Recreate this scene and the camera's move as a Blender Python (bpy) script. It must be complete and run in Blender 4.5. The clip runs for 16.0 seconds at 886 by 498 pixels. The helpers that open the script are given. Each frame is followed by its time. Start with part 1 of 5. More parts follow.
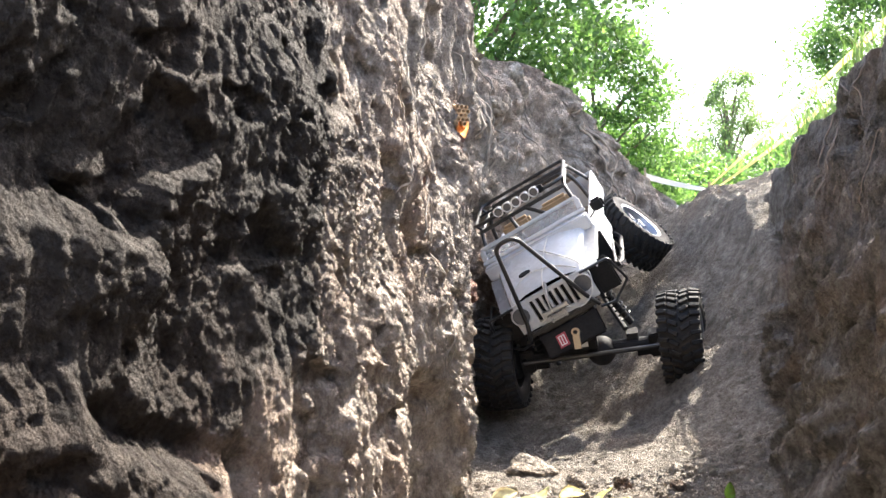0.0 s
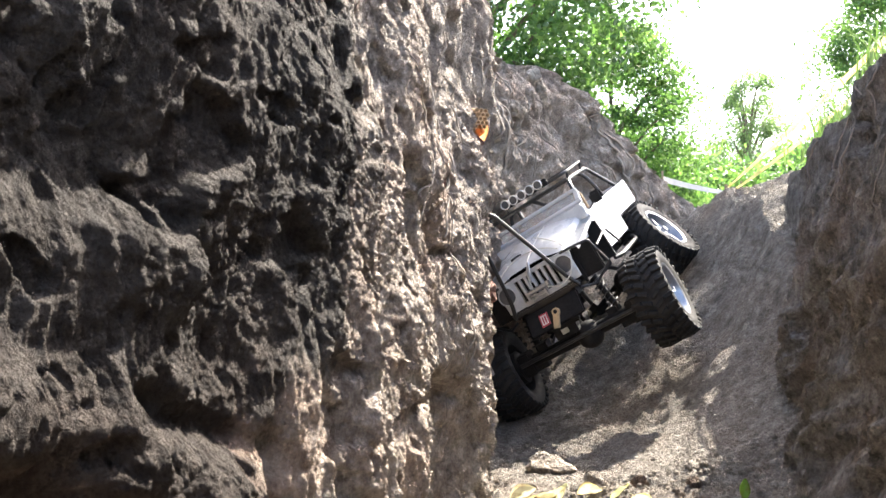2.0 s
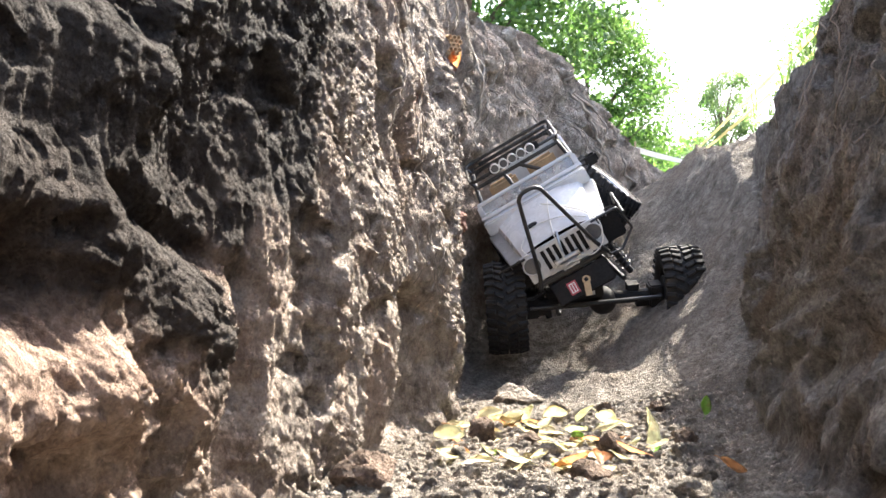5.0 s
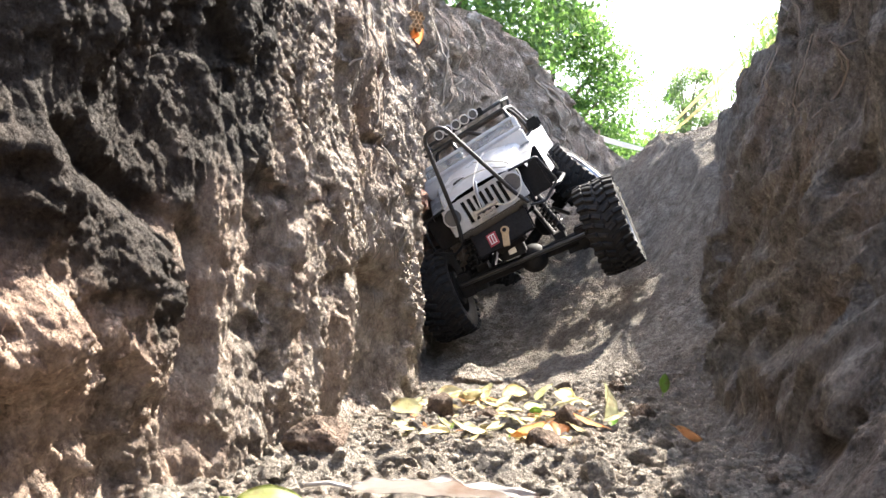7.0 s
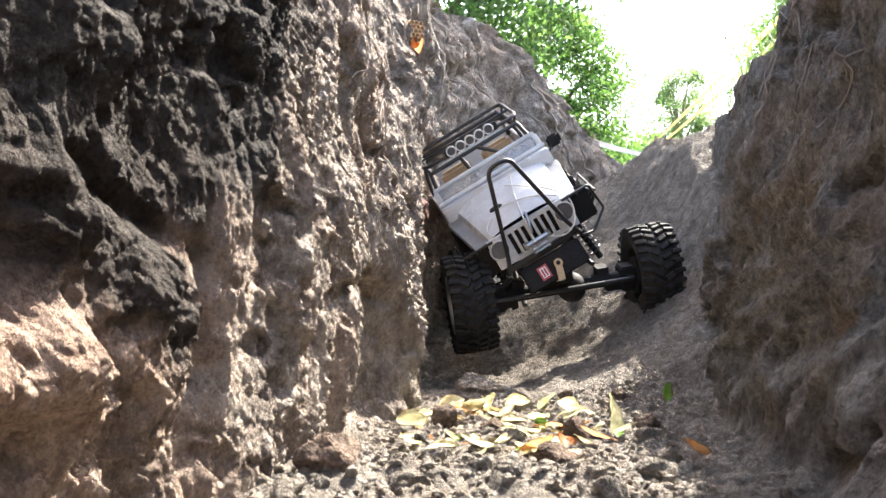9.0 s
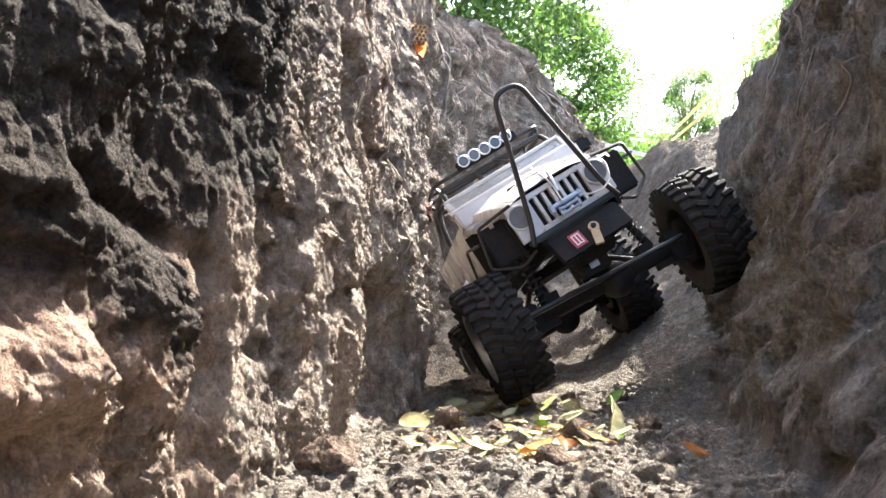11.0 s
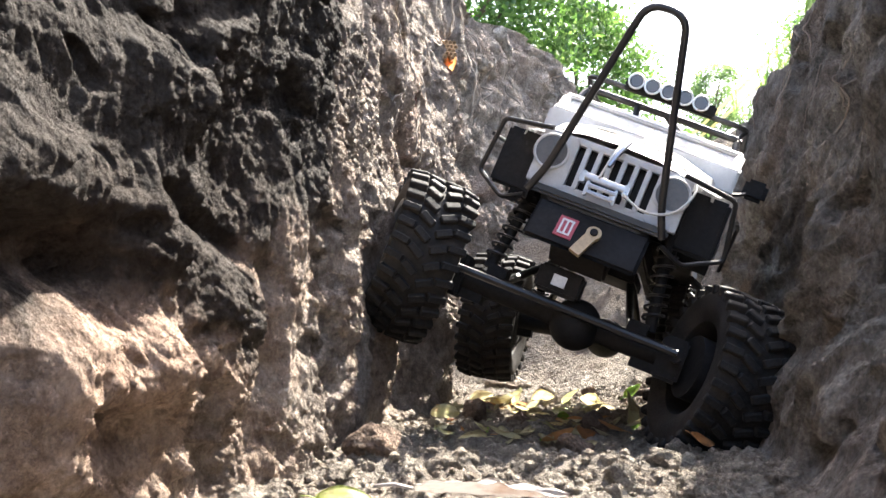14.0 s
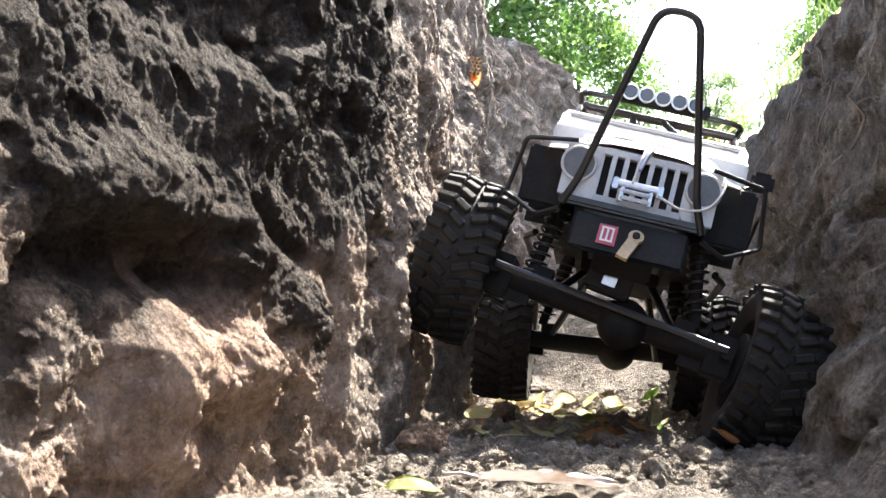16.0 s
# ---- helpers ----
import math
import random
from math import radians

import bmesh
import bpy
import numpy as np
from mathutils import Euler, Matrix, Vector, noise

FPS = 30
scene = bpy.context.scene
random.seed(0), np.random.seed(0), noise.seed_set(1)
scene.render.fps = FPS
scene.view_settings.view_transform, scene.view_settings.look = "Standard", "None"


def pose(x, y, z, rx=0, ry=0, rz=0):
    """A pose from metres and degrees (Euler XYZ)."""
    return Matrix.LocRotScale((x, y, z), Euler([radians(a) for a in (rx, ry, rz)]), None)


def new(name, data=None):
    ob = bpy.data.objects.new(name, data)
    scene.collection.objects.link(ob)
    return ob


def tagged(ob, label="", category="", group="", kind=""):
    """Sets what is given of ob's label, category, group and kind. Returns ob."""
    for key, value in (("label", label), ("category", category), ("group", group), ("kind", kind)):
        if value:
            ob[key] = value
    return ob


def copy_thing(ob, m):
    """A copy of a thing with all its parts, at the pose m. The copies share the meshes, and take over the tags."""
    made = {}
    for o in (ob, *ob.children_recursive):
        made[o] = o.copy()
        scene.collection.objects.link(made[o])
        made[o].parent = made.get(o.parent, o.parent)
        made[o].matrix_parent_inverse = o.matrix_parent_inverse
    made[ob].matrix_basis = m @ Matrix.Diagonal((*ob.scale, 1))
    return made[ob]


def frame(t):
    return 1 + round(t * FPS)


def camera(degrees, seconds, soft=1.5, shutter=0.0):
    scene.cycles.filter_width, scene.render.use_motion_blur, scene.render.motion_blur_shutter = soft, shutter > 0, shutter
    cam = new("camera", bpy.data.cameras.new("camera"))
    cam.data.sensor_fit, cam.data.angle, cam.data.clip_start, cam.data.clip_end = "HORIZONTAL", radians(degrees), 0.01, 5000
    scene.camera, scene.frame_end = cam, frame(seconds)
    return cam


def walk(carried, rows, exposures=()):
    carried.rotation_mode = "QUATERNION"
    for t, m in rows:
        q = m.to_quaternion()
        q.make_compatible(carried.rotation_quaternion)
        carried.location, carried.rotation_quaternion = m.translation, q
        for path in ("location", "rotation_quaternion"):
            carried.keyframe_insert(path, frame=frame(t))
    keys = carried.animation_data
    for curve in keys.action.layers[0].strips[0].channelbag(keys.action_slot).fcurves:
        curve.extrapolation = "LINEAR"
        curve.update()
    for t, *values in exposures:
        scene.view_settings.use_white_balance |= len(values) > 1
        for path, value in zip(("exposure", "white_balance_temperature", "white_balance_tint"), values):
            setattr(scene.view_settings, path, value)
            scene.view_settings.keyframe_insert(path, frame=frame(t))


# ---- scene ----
cam = camera(43.7, 16.0)
METRES, EYE, TILT, LEAN, TURN = 0.2667, 0.143, 5.0, 0.0, 0.0
ROWS = [
    (0.0, 0.0, 0.0, 0.0, 0.0, 0.0, -0.0),
    (0.5, -0.0039, -0.0272, 0.0066, 0.2, 0.27, 0.05),
    (1.0, -0.0037, -0.0584, 0.0103, 0.4, 0.34, 0.01),
    (1.5, -0.0077, -0.0774, 0.0026, 0.63, 0.38, 0.02),
    (2.0, -0.0076, -0.0774, -0.0096, 0.92, 0.19, -0.01),
    (2.5, 0.0056, -0.0831, -0.0449, 1.04, 0.1, -0.38),
    (3.0, 0.0232, -0.1251, -0.1002, 0.92, 0.21, -0.71),
    (3.5, 0.0188, -0.1406, -0.1428, 0.7, 0.36, -0.81),
    (4.0, 0.0159, -0.1392, -0.1942, 0.52, 0.34, -0.93),
    (6.5, 0.0049, -0.1172, -0.2959, -1.87, -0.36, -1.06),
    (7.0, 0.0278, -0.1107, -0.3099, -2.16, -0.29, -1.38),
    (7.5, 0.0412, -0.0932, -0.3174, -2.33, -0.23, -1.59),
    (8.0, 0.0392, -0.0933, -0.3158, -2.52, -0.17, -1.4),
    (8.5, 0.021, -0.0961, -0.3043, -2.6, -0.12, -1.26),
    (9.0, -0.0029, -0.1038, -0.2876, -2.55, -0.14, -0.97),
    (11.5, 0.0124, -0.1523, -0.2702, -2.0, -0.18, -0.89),
    (12.0, -0.0049, -0.1942, -0.2553, -1.91, -0.28, -0.64),
    (12.5, -0.0166, -0.2451, -0.2444, -1.83, -0.36, -0.66),
    (13.0, -0.0226, -0.2953, -0.2438, -1.57, -0.32, -0.96),
    (13.5, -0.0201, -0.3343, -0.2479, -1.14, -0.34, -0.98),
    (14.0, -0.0167, -0.3693, -0.2475, -0.96, -0.48, -1.22),
    (14.5, -0.0299, -0.389, -0.2498, -0.86, -0.5, -1.11),
    (15.0, -0.0544, -0.4443, -0.2553, -0.69, -0.25, -1.25),
    (15.5, -0.0829, -0.4961, -0.2502, -0.61, -0.11, -1.19),
    (16.0, -0.1185, -0.5242, -0.2456, -0.99, -0.08, -1.18),
]
walk(cam, [(t, pose(0, 0, EYE, TILT, LEAN, TURN) @ pose(METRES * x, METRES * y, METRES * z, 90 + pitch, roll, yaw)) for t, x, y, z, yaw, pitch, roll in ROWS])
# ---------------------------------------------------------------- world and light
SUN_AZ, SUN_EL = 38.0, 50.0          # degrees: azimuth to the right of straight ahead, height
w = bpy.data.worlds.new("sky")
scene.world = w
w.use_nodes = True
wn = w.node_tree
wn.nodes.clear()
sky = wn.nodes.new("ShaderNodeTexSky")
sky.sky_type = 'NISHITA'
sky.sun_disc = False
sky.sun_elevation = radians(SUN_EL)
sky.sun_rotation = radians(SUN_AZ)
sky.air_density, sky.dust_density = 1.0, 4.0
bg = wn.nodes.new("ShaderNodeBackground")
bg.inputs["Strength"].default_value = 0.15
wo = wn.nodes.new("ShaderNodeOutputWorld")
wn.links.new(sky.outputs[0], bg.inputs["Color"])
wn.links.new(bg.outputs[0], wo.inputs["Surface"])
sun_data = bpy.data.lights.new("sun", 'SUN')
sun_data.energy, sun_data.angle, sun_data.color = 5.6, radians(0.5), (1.0, 0.94, 0.84)
sun = new("sun", sun_data)
az, el = radians(SUN_AZ), radians(SUN_EL)
to_sun = Vector((math.sin(az) * math.cos(el), math.cos(az) * math.cos(el), math.sin(el)))
sun.matrix_world = Matrix.Translation(to_sun * 20) @ to_sun.to_track_quat("Z", "Y").to_matrix().to_4x4()


scene.view_settings.exposure = 2.5


# ---------------------------------------------------------------- noise on arrays
RNG = np.random.default_rng(7)
PERM = RNG.permutation(512)
GRAD = RNG.normal(size=(512, 3))
GRAD /= np.linalg.norm(GRAD, axis=1)[:, None]


def perlin(x, y, z):
    """Gradient noise on arrays, about -0.7 to 0.7."""
    x, y, z = np.broadcast_arrays(x, y, z)
    fx, fy, fz = np.floor(x), np.floor(y), np.floor(z)
    ix, iy, iz = fx.astype(int), fy.astype(int), fz.astype(int)
    dx, dy, dz = x - fx, y - fy, z - fz
    ux, uy, uz = (d * d * d * (d * (d * 6 - 15) + 10) for d in (dx, dy, dz))
    out = 0
    for a in (0, 1):
        for b in (0, 1):
            for c in (0, 1):
                g = GRAD[PERM[(PERM[(PERM[(ix + a) & 511] + iy + b) & 511] + iz + c) & 511]]
                v = g[..., 0] * (dx - a) + g[..., 1] * (dy - b) + g[..., 2] * (dz - c)
                out = out + v * (ux if a else 1 - ux) * (uy if b else 1 - uy) * (uz if c else 1 - uz)
    return out


def fbm(x, y, z, octaves=4, gain=0.5):
    total, amp, f = 0, 1.0, 1.0
    for i in range(octaves):
        total = total + amp * perlin(x * f + 17.3 * i, y * f + 5.1 * i, z * f + 9.7 * i)
        amp, f = amp * gain, f * 2.03
    return total


def ridged(x, y, z, octaves=3):
    total, amp, f = 0, 1.0, 1.0
    for i in range(octaves):
        total = total + amp * (0.5 - np.abs(perlin(x * f + 31.7 * i, y * f, z * f + 3.3 * i)) * 1.6)
        amp, f = amp * 0.5, f * 2.1
    return total


def lumps(x, y, z, size, seed=0.0):
    """Rounded clods: 1 in the middle of a cell, 0 at its joints."""
    x, y, z = np.broadcast_arrays(x / size + seed, y / size, z / size)
    fx, fy, fz = np.floor(x).astype(int), np.floor(y).astype(int), np.floor(z).astype(int)
    best = np.full(x.shape, 9.0)
    for a in (-1, 0, 1):
        for b in (-1, 0, 1):
            for c in (-1, 0, 1):
                g = GRAD[PERM[(PERM[(PERM[(fx + a) & 511] + fy + b) & 511] + fz + c) & 511]]
                d = (fx + a + 0.5 + 0.45 * g[..., 0] - x) ** 2 + (fy + b + 0.5 + 0.45 * g[..., 1] - y) ** 2 + (fz + c + 0.5 + 0.45 * g[..., 2] - z) ** 2
                best = np.minimum(best, d)
    return np.clip(1.0 - best * 1.3, 0, 1)


def sheet(name, X, Y, Z, material, flip=False, parent=None):
    """One mesh from a grid of places."""
    n, m = X.shape
    me = bpy.data.meshes.new(name)
    idx = np.arange(n * m).reshape(n, m)
    q = np.stack((idx[:-1, :-1], idx[1:, :-1], idx[1:, 1:], idx[:-1, 1:]), -1).reshape(-1, 4)
    if flip:
        q = q[:, ::-1]
    me.vertices.add(n * m)
    me.vertices.foreach_set("co", np.stack((X, Y, Z), -1).astype(np.float32).ravel())
    me.loops.add(q.size)
    me.loops.foreach_set("vertex_index", np.ascontiguousarray(q).astype(np.int32).ravel())
    me.polygons.add(len(q))
    me.polygons.foreach_set("loop_start", np.arange(0, q.size, 4, dtype=np.int32))
    me.polygons.foreach_set("use_smooth", np.ones(len(q), dtype=bool))
    me.update(calc_edges=True)
    me.validate()
    me.materials.append(material)
    ob = new(name, me)
    if parent:
        ob.parent = parent
    return ob


def stretch(*pieces):
    """A row of stations: (from, to, step) pieces joined."""
    return np.concatenate([np.arange(a, b, s) for a, b, s in pieces])


def smooth(e0, e1, x):
    t = np.clip((x - e0) / (e1 - e0), 0, 1)
    return t * t * (3 - 2 * t)


# ---------------------------------------------------------------- materials
def material(name):
    m = bpy.data.materials.new(name)
    m.use_nodes = True
    return m, m.node_tree, m.node_tree.nodes["Principled BSDF"]


def node(nt, kind, **inputs):
    n = nt.nodes.new(kind)
    for k, v in inputs.items():
        n.inputs[k.replace("_", " ")].default_value = v
    return n


def ramp(nt, source, stops):
    r = nt.nodes.new("ShaderNodeValToRGB")
    while len(r.color_ramp.elements) < len(stops):
        r.color_ramp.elements.new(0.5)
    for e, (p, c) in zip(r.color_ramp.elements, stops):
        e.position, e.color = p, (*c, 1)
    nt.links.new(source, r.inputs["Fac"])
    return r.outputs["Color"]


def mixed(nt, fac, a, b, how='MIX'):
    n = nt.nodes.new("ShaderNodeMix")
    n.data_type, n.blend_type = 'RGBA', how
    for sock, v in ((n.inputs["Factor"], fac), (n.inputs["A"], a), (n.inputs["B"], b)):
        if isinstance(v, bpy.types.NodeSocket):
            nt.links.new(v, sock)
        elif isinstance(v, tuple):
            sock.default_value = (*v, 1)
        else:
            sock.default_value = v
    return n.outputs["Result"]


def earth(name, dark, mid, light, rust, grain=900.0, drip=1.0, rough=0.95, gloss=0.25, shaded_crust=None, blush=None, unit=1.0):
    """Packed volcanic earth: stains at two sizes, grain, fine relief."""
    m, nt, p = material(name)
    L = nt.links.new
    co = nt.nodes.new("ShaderNodeTexCoord").outputs["Object"]
    if unit != 1.0:
        size = nt.nodes.new("ShaderNodeVectorMath")
        size.operation = 'SCALE'
        size.inputs["Scale"].default_value = unit
        L(co, size.inputs[0])
        co = size.outputs[0]
    mp = nt.nodes.new("ShaderNodeMapping")
    mp.inputs["Scale"].default_value = (1, 1, 1 / drip)
    L(co, mp.inputs["Vector"])
    big = node(nt, "ShaderNodeTexNoise", Scale=9.0, Detail=5.0, Roughness=0.6)
    med = node(nt, "ShaderNodeTexNoise", Scale=60.0, Detail=8.0, Roughness=0.7)
    fine = node(nt, "ShaderNodeTexNoise", Scale=grain, Detail=3.0, Roughness=0.7)
    L(co, big.inputs["Vector"]); L(mp.outputs[0], med.inputs["Vector"]); L(co, fine.inputs["Vector"])
    c1 = ramp(nt, med.outputs["Fac"], [(0.32, dark), (0.5, mid), (0.68, light)])
    c2 = mixed(nt, ramp(nt, big.outputs["Fac"], [(0.48, (0, 0, 0)), (0.66, (1, 1, 1))]), c1, rust)
    c2b = mixed(nt, 0.45, c1, c2)
    flake = node(nt, "ShaderNodeTexNoise", Scale=230.0, Detail=5.0, Roughness=0.7)
    L(mp.outputs[0], flake.inputs["Vector"])
    c2b = mixed(nt, 0.9, c2b, ramp(nt, flake.outputs["Fac"], [(0.34, (0.72, 0.70, 0.69)), (0.48, (1.02, 1.01, 1.00)), (0.64, (1.28, 1.26, 1.22))]), 'MULTIPLY')
    c3 = mixed(nt, 0.55, c2b, ramp(nt, fine.outputs["Fac"], [(0.3, (0.45, 0.43, 0.42)), (0.7, (1.15, 1.13, 1.10))]), 'MULTIPLY')
    if shaded_crust:
        # a dark crust with a ragged edge, deepened by shade painted in
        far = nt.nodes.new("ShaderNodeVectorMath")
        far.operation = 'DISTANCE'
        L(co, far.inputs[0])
        far.inputs[1].default_value = shaded_crust[0]
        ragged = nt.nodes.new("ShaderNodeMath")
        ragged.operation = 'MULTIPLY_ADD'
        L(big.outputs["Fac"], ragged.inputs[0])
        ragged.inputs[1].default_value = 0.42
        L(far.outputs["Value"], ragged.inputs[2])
        k = ramp(nt, ragged.outputs[0], [(shaded_crust[1], (0.92, 0.92, 0.92)), (shaded_crust[1] + 0.06, (0, 0, 0))])
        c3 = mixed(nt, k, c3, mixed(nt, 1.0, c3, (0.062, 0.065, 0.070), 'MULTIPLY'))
    if blush:
        # a patch of redder earth
        away = nt.nodes.new("ShaderNodeVectorMath")
        away.operation = 'DISTANCE'
        L(co, away.inputs[0])
        away.inputs[1].default_value = blush[0]
        torn = nt.nodes.new("ShaderNodeMath")
        torn.operation = 'MULTIPLY_ADD'
        L(med.outputs["Fac"], torn.inputs[0])
        torn.inputs[1].default_value = 0.30
        L(away.outputs["Value"], torn.inputs[2])
        k = ramp(nt, torn.outputs[0], [(blush[1] - 0.04, (0.85, 0.85, 0.85)), (blush[1] + 0.06, (0, 0, 0))])
        c3 = mixed(nt, k, c3, mixed(nt, 1.0, c3, (1.06, 0.96, 0.90), 'MULTIPLY'))
    L(c3, p.inputs["Base Color"])
    p.inputs["Roughness"].default_value = rough
    p.inputs["Specular IOR Level"].default_value = gloss
    bump = node(nt, "ShaderNodeBump", Strength=0.9, Distance=0.0035)
    L(fine.outputs["Fac"], bump.inputs["Height"])
    bump2 = node(nt, "ShaderNodeBump", Strength=1.0, Distance=0.0045)
    L(med.outputs["Fac"], bump2.inputs["Height"])
    bump3 = node(nt, "ShaderNodeBump", Strength=1.0, Distance=0.0066)
    L(flake.outputs["Fac"], bump3.inputs["Height"])
    grains = node(nt, "ShaderNodeTexVoronoi", Scale=300.0)
    L(co, grains.inputs["Vector"])
    bump4 = node(nt, "ShaderNodeBump", Strength=1.0, Distance=0.0066)
    bump4.invert = True
    L(grains.outputs["Distance"], bump4.inputs["Height"])
    L(bump.outputs[0], bump4.inputs["Normal"])
    L(bump4.outputs[0], bump3.inputs["Normal"])
    L(bump3.outputs[0], bump2.inputs["Normal"])
    L(bump2.outputs[0], p.inputs["Normal"])
    return m


# the near wall's upper part: dark earth, its shade put into the colour
WALL_EARTH = earth("wall_earth", (0.142, 0.116, 0.099), (0.38, 0.326, 0.282), (0.586, 0.523, 0.467), (0.417, 0.297, 0.23), 700.0, 1.25, rough=0.85, gloss=0.18, shaded_crust=((-0.09, 0.325, 0.255), 0.402), blush=((-0.10, 0.31, 0.03), 0.27))
RIGHT_EARTH = earth("right_wall_earth", (0.108, 0.097, 0.088), (0.260, 0.241, 0.216), (0.430, 0.403, 0.367), (0.296, 0.219, 0.175), 600.0, 1.8)
FLOOR_EARTH = earth("floor_earth", (0.140, 0.122, 0.104), (0.271, 0.242, 0.209), (0.415, 0.379, 0.331), (0.298, 0.237, 0.185), 500.0, 1.0)


# ---------------------------------------------------------------- the gully
def left_line(y):
    """Where the left wall stands, at half its height."""
    x = np.interp(y, (-1.6, -0.4, 0.1, 0.25, 0.30, 0.36, 0.44, 0.50, 0.62, 0.70, 0.81, 0.93, 1.02, 1.07, 1.10, 1.16, 1.40, 1.52, 1.66, 1.88, 1.95, 2.2, 2.6),
                  (-0.42, -0.28, -0.19, -0.14, -0.118, -0.092, -0.074, -0.072, -0.060, -0.048, -0.032, -0.010, 0.008, 0.016, 0.000, -0.014, -0.002, 0.034, 0.085, 0.170, 0.245, 0.42, 0.75))
    return x


def right_foot(y):
    return np.interp(y, (-1.6, -0.4, 0.2, 0.4, 0.55, 0.75, 0.95, 1.2, 1.5, 2.0, 2.6), (0.40, 0.22, 0.135, 0.150, 0.176, 0.210, 0.258, 0.33, 0.395, 0.44, 0.6))


def left_top(y):
    return np.interp(y, (-1.6, 0.9, 1.04, 1.09, 1.2, 1.42, 1.55, 1.70, 1.88, 1.97, 2.05, 2.15, 2.25, 2.6), (0.66, 0.62, 0.50, 0.46, 0.56, 0.59, 0.565, 0.59, 0.635, 0.585, 0.535, 0.48, 0.42, 0.36))


def right_top(y):
    return np.interp(y, (-1.6, 0.3, 0.55, 0.75, 0.95, 1.28, 1.5, 1.7, 2.6), (0.55, 0.47, 0.42, 0.40, 0.386, 0.372, 0.360, 0.345, 0.335))


def ground_height(x, y):
    """The gully's bottom: level, then a bank that climbs to the far brink."""
    base = np.interp(y, (-1.6, -1.0, -0.3, 0.95, 1.08, 1.35, 1.60, 1.78, 1.95, 2.2, 3.0), (0.5, 0.15, 0.0, 0.0, 0.010, 0.025, 0.15, 0.27, 0.325, 0.33, 0.31))
    bank = np.interp(y, (-1.6, -1.0, -0.3, 0.80, 1.0, 1.19, 1.34, 1.50, 1.62, 1.75, 2.2, 3.0), (0.5, 0.15, 0.0, 0.02, 0.080, 0.18, 0.265, 0.325, 0.352, 0.36, 0.34, 0.31))
    k = np.clip((x - 0.10) / 0.30, 0, 1)
    return base + (bank - base) * k ** 2.1 + 0.35 * np.maximum(x - 0.35, 0) * smooth(1.2, 1.5, y) * (1 - smooth(1.8, 2.2, y))


def swell(Y, Z, y, z, ry, rz, power=4):
    """A blunt bulge or hollow on a wall: 1 in its middle, 0 outside."""
    return np.exp(-(((Y - y) / ry) ** 2 + ((Z - z) / rz) ** 2) ** (power / 2))


LEFT, RIGHT = [], []


